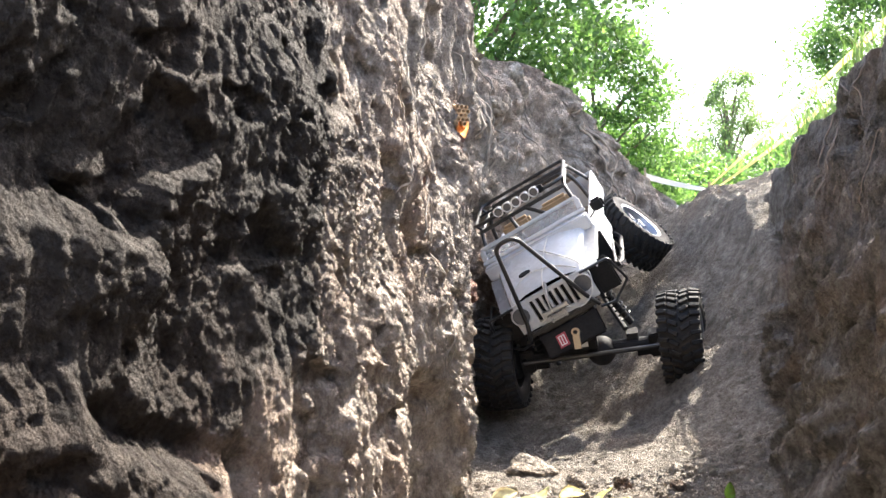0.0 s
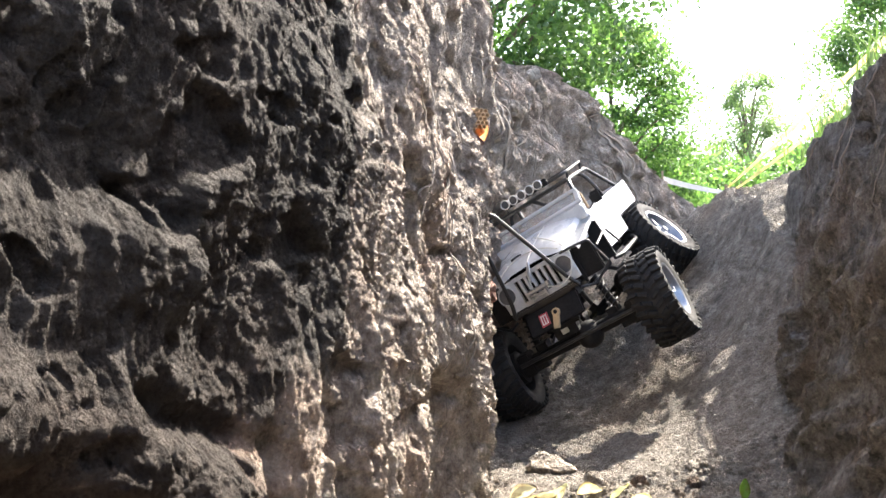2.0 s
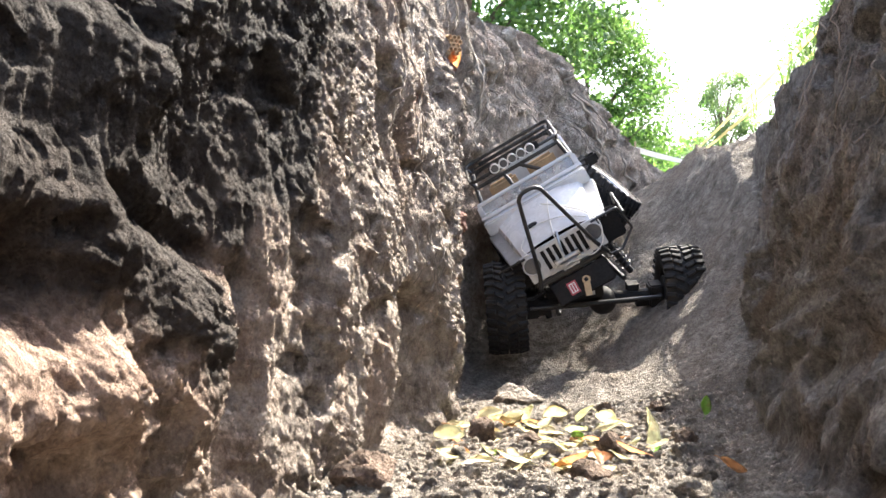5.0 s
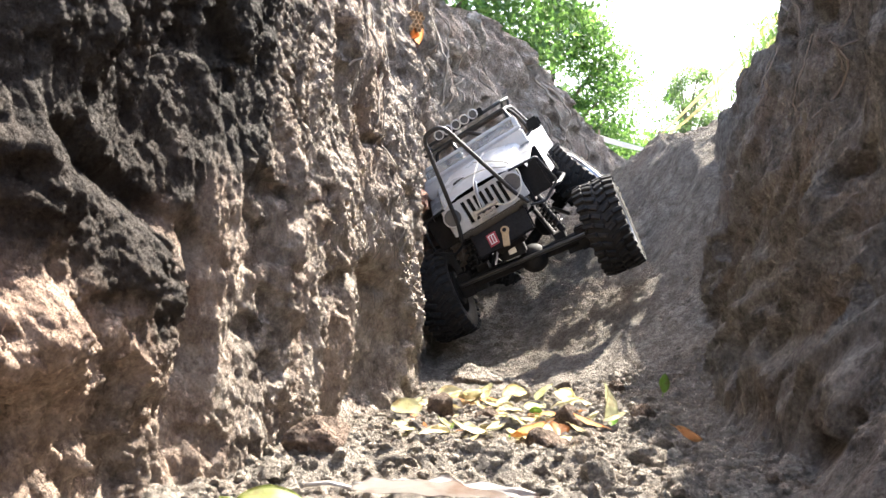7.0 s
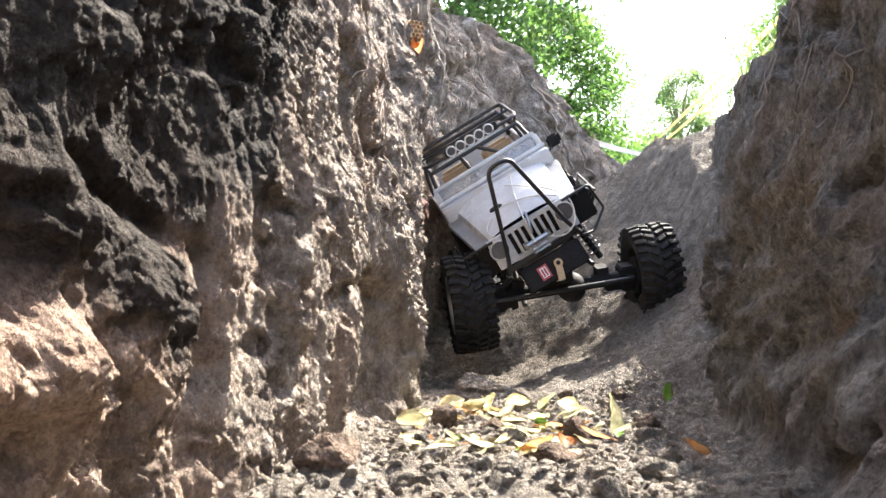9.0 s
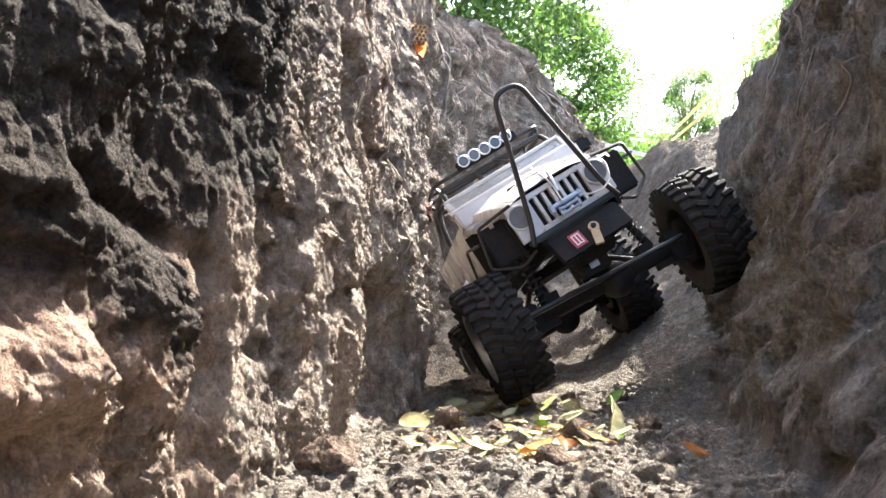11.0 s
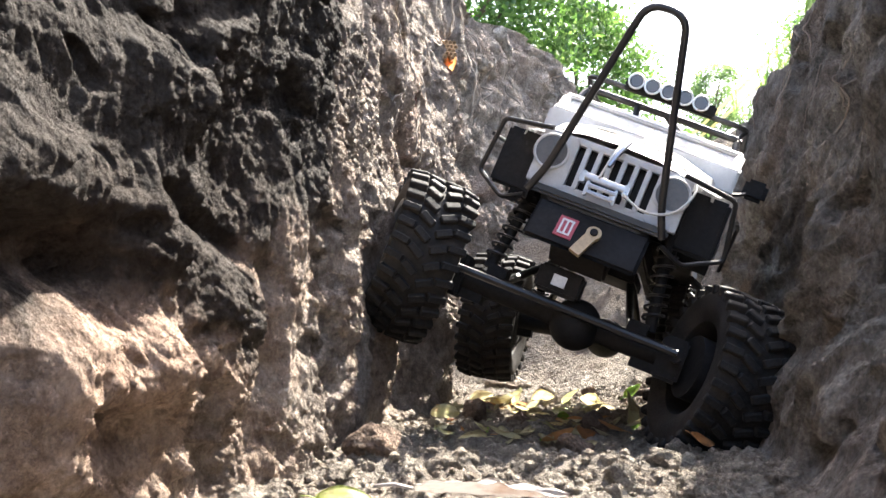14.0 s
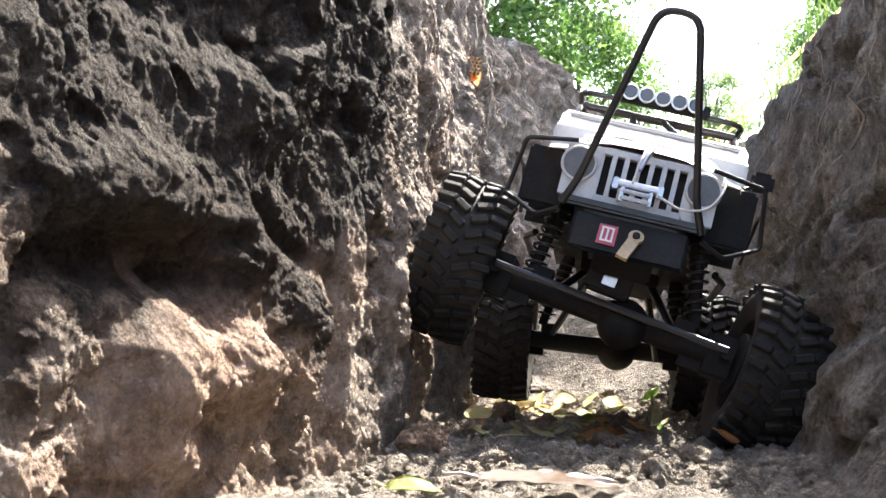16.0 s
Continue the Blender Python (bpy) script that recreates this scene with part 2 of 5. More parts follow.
def wall_left():
    ys = stretch((-1.6, 0.05, 0.05), (0.05, 0.2, 0.005), (0.2, 0.66, 0.0008), (0.66, 1.12, 0.0014), (1.12, 2.3, 0.005), (2.3, 2.61, 0.03))
    zs = stretch((-0.06, -0.01, 0.002), (-0.01, 0.27, 0.0008), (0.27, 0.40, 0.0014), (0.40, 0.66, 0.005))
    Y, Zn = np.meshgrid(ys, zs, indexing="ij")
    top = left_top(ys)[:, None]
    Z = -0.06 + (Zn + 0.06) * (top + 0.06) / (zs[-1] + 0.06)
    X = left_line(Y)
    near = 1 - smooth(0.40, 0.52, Y)
    wob = 0.012 * perlin(Y * 18, Z * 18, 4.4)
    Yw, Zw = Y + wob, Z + 0.012 * perlin(Y * 18, Z * 18, 14.4)
    d = (0.018 - 0.008 * near) * fbm(Y * 7, Z * 7, 2.0, 3) - 0.006 * near
    # blocks and ledges of the near wall, with hollows under them
    d += 0.019 * swell(Yw, Zw, 0.302, 0.047, 0.046, 0.031, 6) - 0.022 * swell(Yw, Zw, 0.308, 0.032, 0.024, 0.012, 2)
    d -= 0.017 * swell(Yw, Zw, 0.262, 0.090, 0.046, 0.013, 4)
    d += 0.012 * swell(Yw, Zw, 0.272, 0.121, 0.055, 0.014, 4) + 0.010 * swell(Yw, Zw, 0.326, 0.106, 0.017, 0.022, 4)
    d -= 0.016 * swell(Yw - 0.54 * (Zw - 0.076), Zw, 0.212, 0.078, 0.008, 0.034, 2)
    d -= 0.012 * swell(Yw, Zw + 0.22 * (Yw - 0.375), 0.375, 0.110, 0.060, 0.007, 2)
    d += 0.008 * swell(Yw, Zw, 0.385, 0.062, 0.030, 0.036, 4) - 0.007 * swell(Yw, Zw, 0.372, 0.066, 0.016, 0.009, 2)
    d -= 0.009 * swell(Yw, Zw, 0.395, 0.150, 0.034, 0.036, 4)
    d -= 0.017 * swell(Yw, Zw, 0.432, 0.060, 0.009, 0.050, 2)
    d += 0.008 * swell(Yw, Zw, 0.345, 0.165, 0.030, 0.018, 4) - 0.010 * swell(Yw, Zw, 0.310, 0.200, 0.040, 0.022, 2)
    # columns of the bluff, the smooth brown face and the cave at its foot
    d += 0.010 * swell(Yw, Zw, 0.56, 0.17, 0.040, 0.20) + 0.010 * swell(Yw, Zw, 0.70, 0.20, 0.045, 0.20) + 0.010 * swell(Yw, Zw, 0.95, 0.15, 0.06, 0.2)
    d -= 0.020 * swell(Yw, Zw, 0.865, 0.060, 0.085, 0.060, 6)
    d -= 0.030 * swell(Yw, Zw, 0.79, 0.030, 0.022, 0.030, 2)
    d -= 0.014 * swell(Yw, Zw, 0.62, 0.08, 0.014, 0.09, 2)
    back = smooth(1.12, 1.25, Y)
    d += back * (0.022 * (lumps(Yw, Zw, 0.4, 0.085) - 0.4) + 0.012 * ridged(Y * 14, Z * 7, 3.0, 3) + 0.010 * fbm(Y * 30, Z * 30, 6.0, 3))
    # upright runnels and drips
    warp = 0.5 * fbm(Y * 16, Z * 9, 7.7, 2)
    strength = 0.35 + 0.65 * smooth(-0.2, 0.25, fbm(Y * 8, Z * 6, 5.0, 2)) * (1 - 0.5 * near)
    d += strength * 0.0075 * (1 - 0.5 * near) * ridged(Y * 30 + warp, Z * 4, 0.0, 3)
    d += (0.4 + 0.6 * strength) * 0.0040 * ridged(Y * 85 + warp * 2, Z * 13, 4.0, 3)
    # crumbs, nodules and pits
    rough = 0.4 + 0.6 * smooth(-0.25, 0.2, fbm(Y * 12, Z * 12, 41.0, 2))
    d += rough * 0.0050 * (lumps(Yw, Zw * 0.8, 0.0, 0.030) - 0.4) * smooth(-0.15, 0.25, fbm(Y * 11, Z * 11, 9.0, 2))
    d += (0.25 + 0.75 * rough) * 0.0036 * (lumps(Yw, Z * 0.7, 0.5, 0.0100) - 0.4)
    d += (0.2 + 0.8 * rough) * 0.0020 * (lumps(Y, Z * 0.8, 0.9, 0.0055) - 0.4) + rough ** 2 * 0.0019 * (lumps(Y + 0.1 * wob, Z * 0.85, 0.3, 0.0032) - 0.4) + 0.009 * (lumps(Yw, Zw * 0.8, 0.7, 0.062) - 0.4) * (1 - 0.6 * near)
    d += 0.0024 * fbm(Y * 48, Z * 34, 1.0, 5, 0.62) + 0.0018 * ridged(Y * 60 + warp, Z * 50, 12.0, 4) * rough + 0.0010 * fbm(Y * 260, Z * 200, 8.0, 2)
    d -= 0.007 * smooth(0.20, 0.36, fbm(Y * 15, Z * 24, 21.0, 3))
    d -= 0.004 * smooth(0.22, 0.34, fbm(Y * 42, Z * 40, 27.0, 2))
    X = X + d * (1 + 0.3 * smooth(0.9, 1.05, Y))
    # lean of the top
    X = X - 0.05 * smooth(0.40, 0.66, Z) ** 2 - 0.02 * smooth(1.1, 1.3, Y) * (Z - 0.25)
    Yd = Y + 0.006 * fbm(Y * 40, Z * 40, 3.0, 3) - 0.45 * d * smooth(0.9, 1.05, Y)
    Zd = Z - 0.25 * d * smooth(-0.03, 0.02, Z)
    LEFT.extend((X, Yd, Zd))
    # the plateau on top
    out = np.array((0.03, 0.09, 0.2, 0.5, 1.2, 3.0, 9.0, 40.0, 300.0))
    px = X[:, -1:] - out[None, :]
    pz = Zd[:, -1:] + 0.02 * smooth(0, 0.3, out)[None, :] + 0.02 * perlin(px * 5, Y[:, -1:] * 5, 0.0) - 0.02
    py = Y[:, -1:] + out[None, :] * np.interp(ys, (-1.6, 2.6), (-1.2, 1.6))[:, None] * smooth(0.5, 3, out)[None, :]
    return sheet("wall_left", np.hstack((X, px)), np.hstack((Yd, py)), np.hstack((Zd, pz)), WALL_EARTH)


def right_x(Y, Z):
    foot = right_foot(Y)
    brink = np.interp(Y, (-1.6, -0.4, 0.3, 0.55, 0.75, 0.95, 1.28, 1.5, 1.7, 2.6), (0.55, 0.38, 0.265, 0.29, 0.328, 0.354, 0.404, 0.43, 0.45, 0.6))
    up = np.maximum(Z, 0)
    return foot + (brink - foot) * (0.40 * (1 - np.exp(-up / 0.05)) + 0.60 * up / right_top(Y)) - 0.09 * np.maximum(-Z, 0)


def wall_right():
    ys = stretch((-1.6, 0.0, 0.05), (0.0, 0.25, 0.006), (0.25, 1.3, 0.0022), (1.3, 2.61, 0.010))
    zs = stretch((-0.05, 0.40, 0.0022))
    Y, Zn = np.meshgrid(ys, zs, indexing="ij")
    top = (right_top(ys) + 0.012 * fbm(ys * 15, 0.0, 4.0, 3))[:, None]
    Z = -0.05 + (Zn + 0.05) * (top + 0.05) / (zs[-1] + 0.05)
    X = right_x(Y, Z)
    slant = Y * 0.80 + Z * 0.6
    across = Z * 0.8 - Y * 0.6
    low = 1 - smooth(0.06, 0.22, Z)
    lean = slant * (0.3 + 0.7 * low) + (Y + 0.25 * Z) * (0.7 - 0.7 * low)
    d = 0.024 * fbm(Y * 8, Z * 5, 30.0, 3)
    d += 0.040 * (1 - 0.5 * smooth(0.2, 0.34, Z)) * ridged(lean * 11 + 0.5 * fbm(Y * 13, Z * 9, 2.0, 2), across * 4, 6.0, 3)
    d += 0.009 * ridged(lean * 36 + 0.5 * perlin(Y * 30, Z * 30, 8.0), across * 7, 9.0, 3)
    d += 0.0050 * (lumps(Y, Z * 0.7, 0.2, 0.014) - 0.3) * smooth(-0.1, 0.3, fbm(Y * 10, Z * 10, 19.0, 2))
    d += 0.0042 * fbm(Y * 55, Z * 40, 1.5, 4, 0.55)
    d -= 0.026 * smooth(0.14, 0.30, fbm(Y * 19, Z * 14, 71.0, 3))
    X = X - d * (0.35 + 0.65 * smooth(0.0, 0.05, Z)) * (1 - 0.4 * smooth(1.25, 1.5, Y)) + 0.027
    RIGHT.extend((X, Y, Z))
    out = np.array((0.015, 0.05, 0.12, 0.3, 0.8, 2.5, 9.0, 40.0, 300.0))
    px = X[:, -1:] + out[None, :]
    pz = Z[:, -1:] + 0.012 * smooth(0, 0.05, out)[None, :] + 0.03 * smooth(0.05, 0.6, out)[None, :] + 0.008 * perlin(px * 25, Y[:, -1:] * 25, 0.0)
    py = Y[:, -1:] + out[None, :] * np.interp(ys, (-1.6, 2.6), (-1.2, 1.6))[:, None] * smooth(0.5, 3, out)[None, :]
    return sheet("wall_right", np.hstack((X, px)), np.hstack((Y, py)), np.hstack((Z, pz)), RIGHT_EARTH, flip=True)


def floor_relief(X, Y):
    """Clods and dust on the gully's bottom."""
    rough = 1 - 0.45 * smooth(1.0, 1.2, Y)
    z = 0.010 * fbm(X * 12, Y * 12, 3.0, 3) + 0.022 * smooth(1.1, 1.3, Y) * fbm(X * 9, Y * 7, 33.0, 4, 0.55)
    z += rough * (0.007 * lumps(X, Y, 0.2, 0.030) * smooth(-0.05, 0.3, fbm(X * 9, Y * 9, 11.0, 2)) + 0.0040 * lumps(X, Y, 0.7, 0.013) * smooth(-0.2, 0.2, fbm(X * 21, Y * 21, 17.0, 2)) + 0.0028 * lumps(X, Y, 0.4, 0.0065))
    z += 0.0045 * fbm(X * 70, Y * 70, 0.0, 4, 0.6)
    return z - 0.005


def floor():
    ys = stretch((-1.6, 0.1, 0.04), (0.1, 0.35, 0.004), (0.35, 1.05, 0.002), (1.05, 1.75, 0.005), (1.75, 3.0, 0.04))
    us = np.linspace(0, 1, 210)
    Y, U = np.meshgrid(ys, us, indexing="ij")
    lo, hi = left_line(Y) - 0.07, right_foot(Y) + 0.10
    X = lo + (hi - lo) * U
    Z = ground_height(X, Y) + floor_relief(X, Y)
    # the sheet goes on past the brink to the horizon
    far = np.array((4.0, 7.0, 15.0, 40.0, 120.0, 400.0))
    fx = X[-1][None, :] * (1 + (far[:, None] - 3.0) * 2.2)
    fy = np.repeat(far[:, None], len(us), 1)
    fz = 0.31 + 0.02 * perlin(fx, fy, 0.0)
    return sheet("floor", np.vstack((X, fx)), np.vstack((Y, fy)), np.vstack((Z, fz)), FLOOR_EARTH, flip=True)


tagged(wall_left(), "tall eroded grey-brown earth wall with drips and ledges", "earth wall", kind="structure")
tagged(wall_right(), "steep eroded earth wall with slanting runnels", "earth wall", kind="structure")
tagged(floor(), "dry dusty gully bottom with clods, rising to a bank", "ground", kind="structure")


# ---------------------------------------------------------------- helpers for things
def plain(name, colour, rough=0.5, metal=0.0, grain=0.15, scale=300.0, bump=0.0, dust=0.0):
    """Paint, plastic, rubber or metal with a worn, dusty surface."""
    m, nt, p = material(name)
    L = nt.links.new
    co = nt.nodes.new("ShaderNodeTexCoord").outputs["Object"]
    n1 = node(nt, "ShaderNodeTexNoise", Scale=scale, Detail=4.0, Roughness=0.65)
    n2 = node(nt, "ShaderNodeTexNoise", Scale=scale / 9, Detail=4.0, Roughness=0.6)
    L(co, n1.inputs["Vector"]); L(co, n2.inputs["Vector"])
    low = tuple(c * (1 - grain) for c in colour)
    high = tuple(min(1, c * (1 + grain)) for c in colour)
    c = ramp(nt, n1.outputs["Fac"], [(0.35, low), (0.65, high)])
    if dust:
        c = mixed(nt, ramp(nt, n2.outputs["Fac"], [(0.42, (0, 0, 0)), (0.75, (dust, dust, dust))]), c, (0.30, 0.25, 0.21))
    L(c, p.inputs["Base Color"])
    p.inputs["Metallic"].default_value = metal
    L(ramp(nt, n2.outputs["Fac"], [(0.3, (rough * 0.8,) * 3), (0.7, (min(1, rough * 1.25),) * 3)]), p.inputs["Roughness"])
    if bump:
        b = node(nt, "ShaderNodeBump", Strength=0.6, Distance=bump)
        L(n1.outputs["Fac"], b.inputs["Height"])
        L(b.outputs[0], p.inputs["Normal"])
    return m


WHITE = plain("white_paint", (0.60, 0.605, 0.61), 0.28, 0.0, 0.05, 260.0, 0.0, 0.45)
BLACK = plain("black_tube", (0.014, 0.014, 0.015), 0.38, 0.0, 0.2, 400.0, 0.0, 0.06)
MATT = plain("matt_black_plastic", (0.011, 0.011, 0.012), 0.7, 0.0, 0.3, 300.0, 0.0003, 0.05)
RUBBER = plain("tyre_rubber", (0.018, 0.0175, 0.0175), 0.75, 0.0, 0.3, 500.0, 0.0004, 0.14)
for m in (MATT, RUBBER):
    m.node_tree.nodes["Principled BSDF"].inputs["Specular IOR Level"].default_value = 0.2
STEEL = plain("bright_steel", (0.42, 0.43, 0.45), 0.32, 1.0, 0.1, 400.0, 0.0, 0.15)
CHROME = plain("chrome_ring", (0.75, 0.75, 0.74), 0.3, 0.6, 0.05, 400.0)
RIM_GREY = plain("rim_grey", (0.34, 0.36, 0.40), 0.35, 0.9, 0.1, 300.0, 0.0, 0.35)
LENS = plain("lamp_lens", (0.10, 0.10, 0.105), 0.2, 0.2, 0.05, 300.0, 0.0, 0.15)
HEADLAMP = plain("headlamp_grey", (0.085, 0.088, 0.095), 0.35, 0.0, 0.1, 600.0, 0.0, 0.3)
RED = plain("red_sticker", (0.42, 0.06, 0.08), 0.5, 0.0, 0.1, 400.0, 0.0, 0.1)
TAN = plain("tan_arm", (0.50, 0.36, 0.20), 0.45, 0.0, 0.12, 400.0, 0.0, 0.2)
SEAT = plain("tan_seat", (0.36, 0.24, 0.13), 0.7, 0.0, 0.2, 300.0, 0.0, 0.2)
SCREEN = plain("dusty_plastic", (0.70, 0.71, 0.72), 0.22, 0.0, 0.05, 200.0, 0.0, 0.3)
SCREEN.node_tree.nodes["Principled BSDF"].inputs["Transmission Weight"].default_value = 0.7
CORD = plain("pale_cord", (0.62, 0.60, 0.55), 0.7, 0.0, 0.15, 900.0)
STICKER_WHITE = plain("sticker_white", (0.75, 0.70, 0.68), 0.5, 0.0, 0.05, 400.0)


def part(name, bm, mat, parent=None, label="", smooth_shade=True, bevel=0.0):
    """Links a bmesh as one mesh object under a thing or part."""
    if bevel:
        bmesh.ops.bevel(bm, geom=bm.edges[:], offset=bevel, segments=2, affect='EDGES', clamp_overlap=True)
    bmesh.ops.recalc_face_normals(bm, faces=bm.faces[:])
    me = bpy.data.meshes.new(name)
    bm.to_mesh(me)
    bm.free()
    me.materials.append(mat)
    if smooth_shade:
        me.polygons.foreach_set("use_smooth", np.ones(len(me.polygons), dtype=bool))
        me.set_sharp_from_angle(angle=radians(38))
    ob = new(name, me)
    if parent:
        ob.parent = parent
    return tagged(ob, label) if label else ob


def box(bm, cx, cy, cz, sx, sy, sz, m=None):
    r = bmesh.ops.create_cube(bm, size=1.0, matrix=(m or Matrix()) @ Matrix.Translation((cx, cy, cz)) @ Matrix.Diagonal((sx, sy, sz, 1)))
    return r["verts"]


def rod(bm, a, b, r, sides=10, r2=None):
    a, b = Vector(a), Vector(b)
    d = b - a
    m = Matrix.Translation((a + b) / 2) @ d.to_track_quat("Z", "Y").to_matrix().to_4x4()
    bmesh.ops.create_cone(bm, cap_ends=True, segments=sides, radius1=r, radius2=r if r2 is None else r2, depth=d.length, matrix=m)


def tube(bm, points, r, sides=8, closed=False):
    """A bent tube along points."""
    pts = [Vector(p) for p in points]
    n = len(pts)
    rings = []
    up = None
    for i, p in enumerate(pts):
        d = (pts[(i + 1) % n] - pts[i - 1]) if closed else (pts[min(i + 1, n - 1)] - pts[max(i - 1, 0)])
        d.normalize()
        if up is None:
            up = d.orthogonal().normalized()
        up = (up - d * up.dot(d)).normalized()
        side = d.cross(up)
        rings.append([bm.verts.new(p + r * (math.cos(a) * up + math.sin(a) * side)) for a in (2 * math.pi * k / sides for k in range(sides))])
    for i in range(n if closed else n - 1):
        a, b = rings[i], rings[(i + 1) % n]
        for k in range(sides):
            bm.faces.new((a[k], a[(k + 1) % sides], b[(k + 1) % sides], b[k]))
    if not closed:
        bm.faces.new(rings[0][::-1])
        bm.faces.new(rings[-1])


def rounded(points, radius=0.01, steps=4):
    """Rounds the corners of a run of points."""
    pts = [Vector(p) for p in points]
    out = [pts[0]]
    for a, b, c in zip(pts, pts[1:], pts[2:]):
        u, v = (a - b), (c - b)
        k = min(radius, u.length * 0.45, v.length * 0.45)
        p, q = b + u.normalized() * k, b + v.normalized() * k
        out += [(1 - t) ** 2 * p + 2 * t * (1 - t) * b + t * t * q for t in (i / steps for i in range(steps + 1))]
    return out + [pts[-1]]


# ---------------------------------------------------------------- the model truck
WHEEL_R, WHEEL_W, TRACK, REAR_TRACK, BASE = 0.0590, 0.050, 0.1125, 0.090, 0.262


def tyre_mesh(bm):
    """A chunky tyre, its axle along x, with two rows of lugs and side blocks."""
    prof = [(-0.40, 0.56), (-0.47, 0.66), (-0.50, 0.80), (-0.47, 0.89), (-0.40, 0.925), (0, 0.935), (0.40, 0.925), (0.47, 0.89), (0.50, 0.80), (0.47, 0.66), (0.40, 0.56), (0.0, 0.54)]
    n = 40
    rings = []
    for i in range(n):
        a = 2 * math.pi * i / n
        rings.append([bm.verts.new((u * WHEEL_W, v * WHEEL_R * math.cos(a), v * WHEEL_R * math.sin(a))) for u, v in prof])
    for i in range(n):
        p, q = rings[i], rings[(i + 1) % n]
        for k in range(len(prof)):
            bm.faces.new((p[k], q[k], q[(k + 1) % len(prof)], p[(k + 1) % len(prof)]))


def lug_shapes():
    """The two tread blocks, as meshes that all tyres share."""
    made = []
    for name, sx, sy, sz in (("lug", 0.0118, 0.0055, WHEEL_R * 0.08), ("side_lug", 0.0128, 0.0052, WHEEL_R * 0.11)):
        bm = bmesh.new()
        box(bm, 0, 0, 0, sx, sy, sz)
        bmesh.ops.bevel(bm, geom=bm.edges[:], offset=0.0008, segments=1, affect='EDGES')
        me = bpy.data.meshes.new(name)
        bm.to_mesh(me)
        bm.free()
        me.materials.append(RUBBER)
        made.append(me)
    return made


LUG, SIDE_LUG = lug_shapes()


def add_lugs(wheel):
    lugs = 30
    for i in range(lugs):
        for s in (-1, 1):
            a = 2 * math.pi * (i + (0.5 if s > 0 else 0)) / lugs
            ob = new("lug", LUG)
            ob.parent = wheel
            ob.matrix_basis = Matrix.Rotation(a, 4, 'X') @ Matrix.Translation((s * 0.0068, 0, WHEEL_R * 0.965)) @ Matrix.Rotation(s * 0.5, 4, 'Z')
            ob = new("side_lug", SIDE_LUG)
            ob.parent = wheel
            ob.matrix_basis = Matrix.Rotation(a + 0.13, 4, 'X') @ Matrix.Translation((s * 0.0192, 0, WHEEL_R * 0.938)) @ Matrix.Rotation(s * 0.22, 4, 'Y') @ Matrix.Rotation(s * 0.12, 4, 'Z')


def rim_mesh(bm, side):
    """A dished rim; side: the way its face looks along x."""
    n = 28
    prof = [(0.46, 0.60), (0.44, 0.545), (0.26, 0.50), (0.20, 0.30), (0.30, 0.16), (0.30, 0.0)]
    rings = []
    for i in range(n):
        a = 2 * math.pi * i / n
        rings.append([bm.verts.new((side * u * WHEEL_W, v * WHEEL_R * math.cos(a), v * WHEEL_R * math.sin(a))) for u, v in prof[:-1]])
    hub = bm.verts.new((side * 0.30 * WHEEL_W, 0, 0))
    for i in range(n):
        p, q = rings[i], rings[(i + 1) % n]
        for k in range(len(prof) - 2):
            bm.faces.new((p[k], q[k], q[k + 1], p[k + 1]))
        bm.faces.new((p[-1], q[-1], hub))
    for i in range(6):
        m = Matrix.Rotation(2 * math.pi * i / 6, 4, 'X') @ Matrix.Translation((side * 0.25 * WHEEL_W, 0, 0.40 * WHEEL_R))
        box(bm, 0, 0, 0, 0.006, 0.006, 0.30 * WHEEL_R, m)
    rod(bm, (side * 0.28 * WHEEL_W, 0, 0), (side * 0.42 * WHEEL_W, 0, 0), 0.004, 6)


def make_wheel(truck, side):
    bm = bmesh.new()
    tyre_mesh(bm)
    wheel = part("wheel", bm, RUBBER, truck, "black lugged rubber tyre")
    add_lugs(wheel)
    bm = bmesh.new()
    rim_mesh(bm, side)
    part("rim", bm, RIM_GREY, wheel, "dusty grey metal rim")
    bm = bmesh.new()
    rod(bm, (-side * 0.44 * WHEEL_W, 0, 0), (-side * 0.2 * WHEEL_W, 0, 0), 0.022, 20)
    part("hub", bm, MATT, wheel)
    return wheel


def axle_mesh(bm, front):
    rod(bm, (-0.086, 0, 0), (0.086, 0, 0), 0.0085, 12)
    box(bm, 0, 0, 0.002, 0.15, 0.011, 0.010)
    for s in (-1, 1):
        box(bm, s * 0.052, 0.006, 0.008, 0.014, 0.018, 0.016)
        box(bm, s * 0.066, 0.002, -0.008, 0.022, 0.012, 0.012)
        if front:
            rod(bm, (s * 0.083, -0.012, 0.002), (s * 0.083, -0.022, 0.002), 0.004, 8)


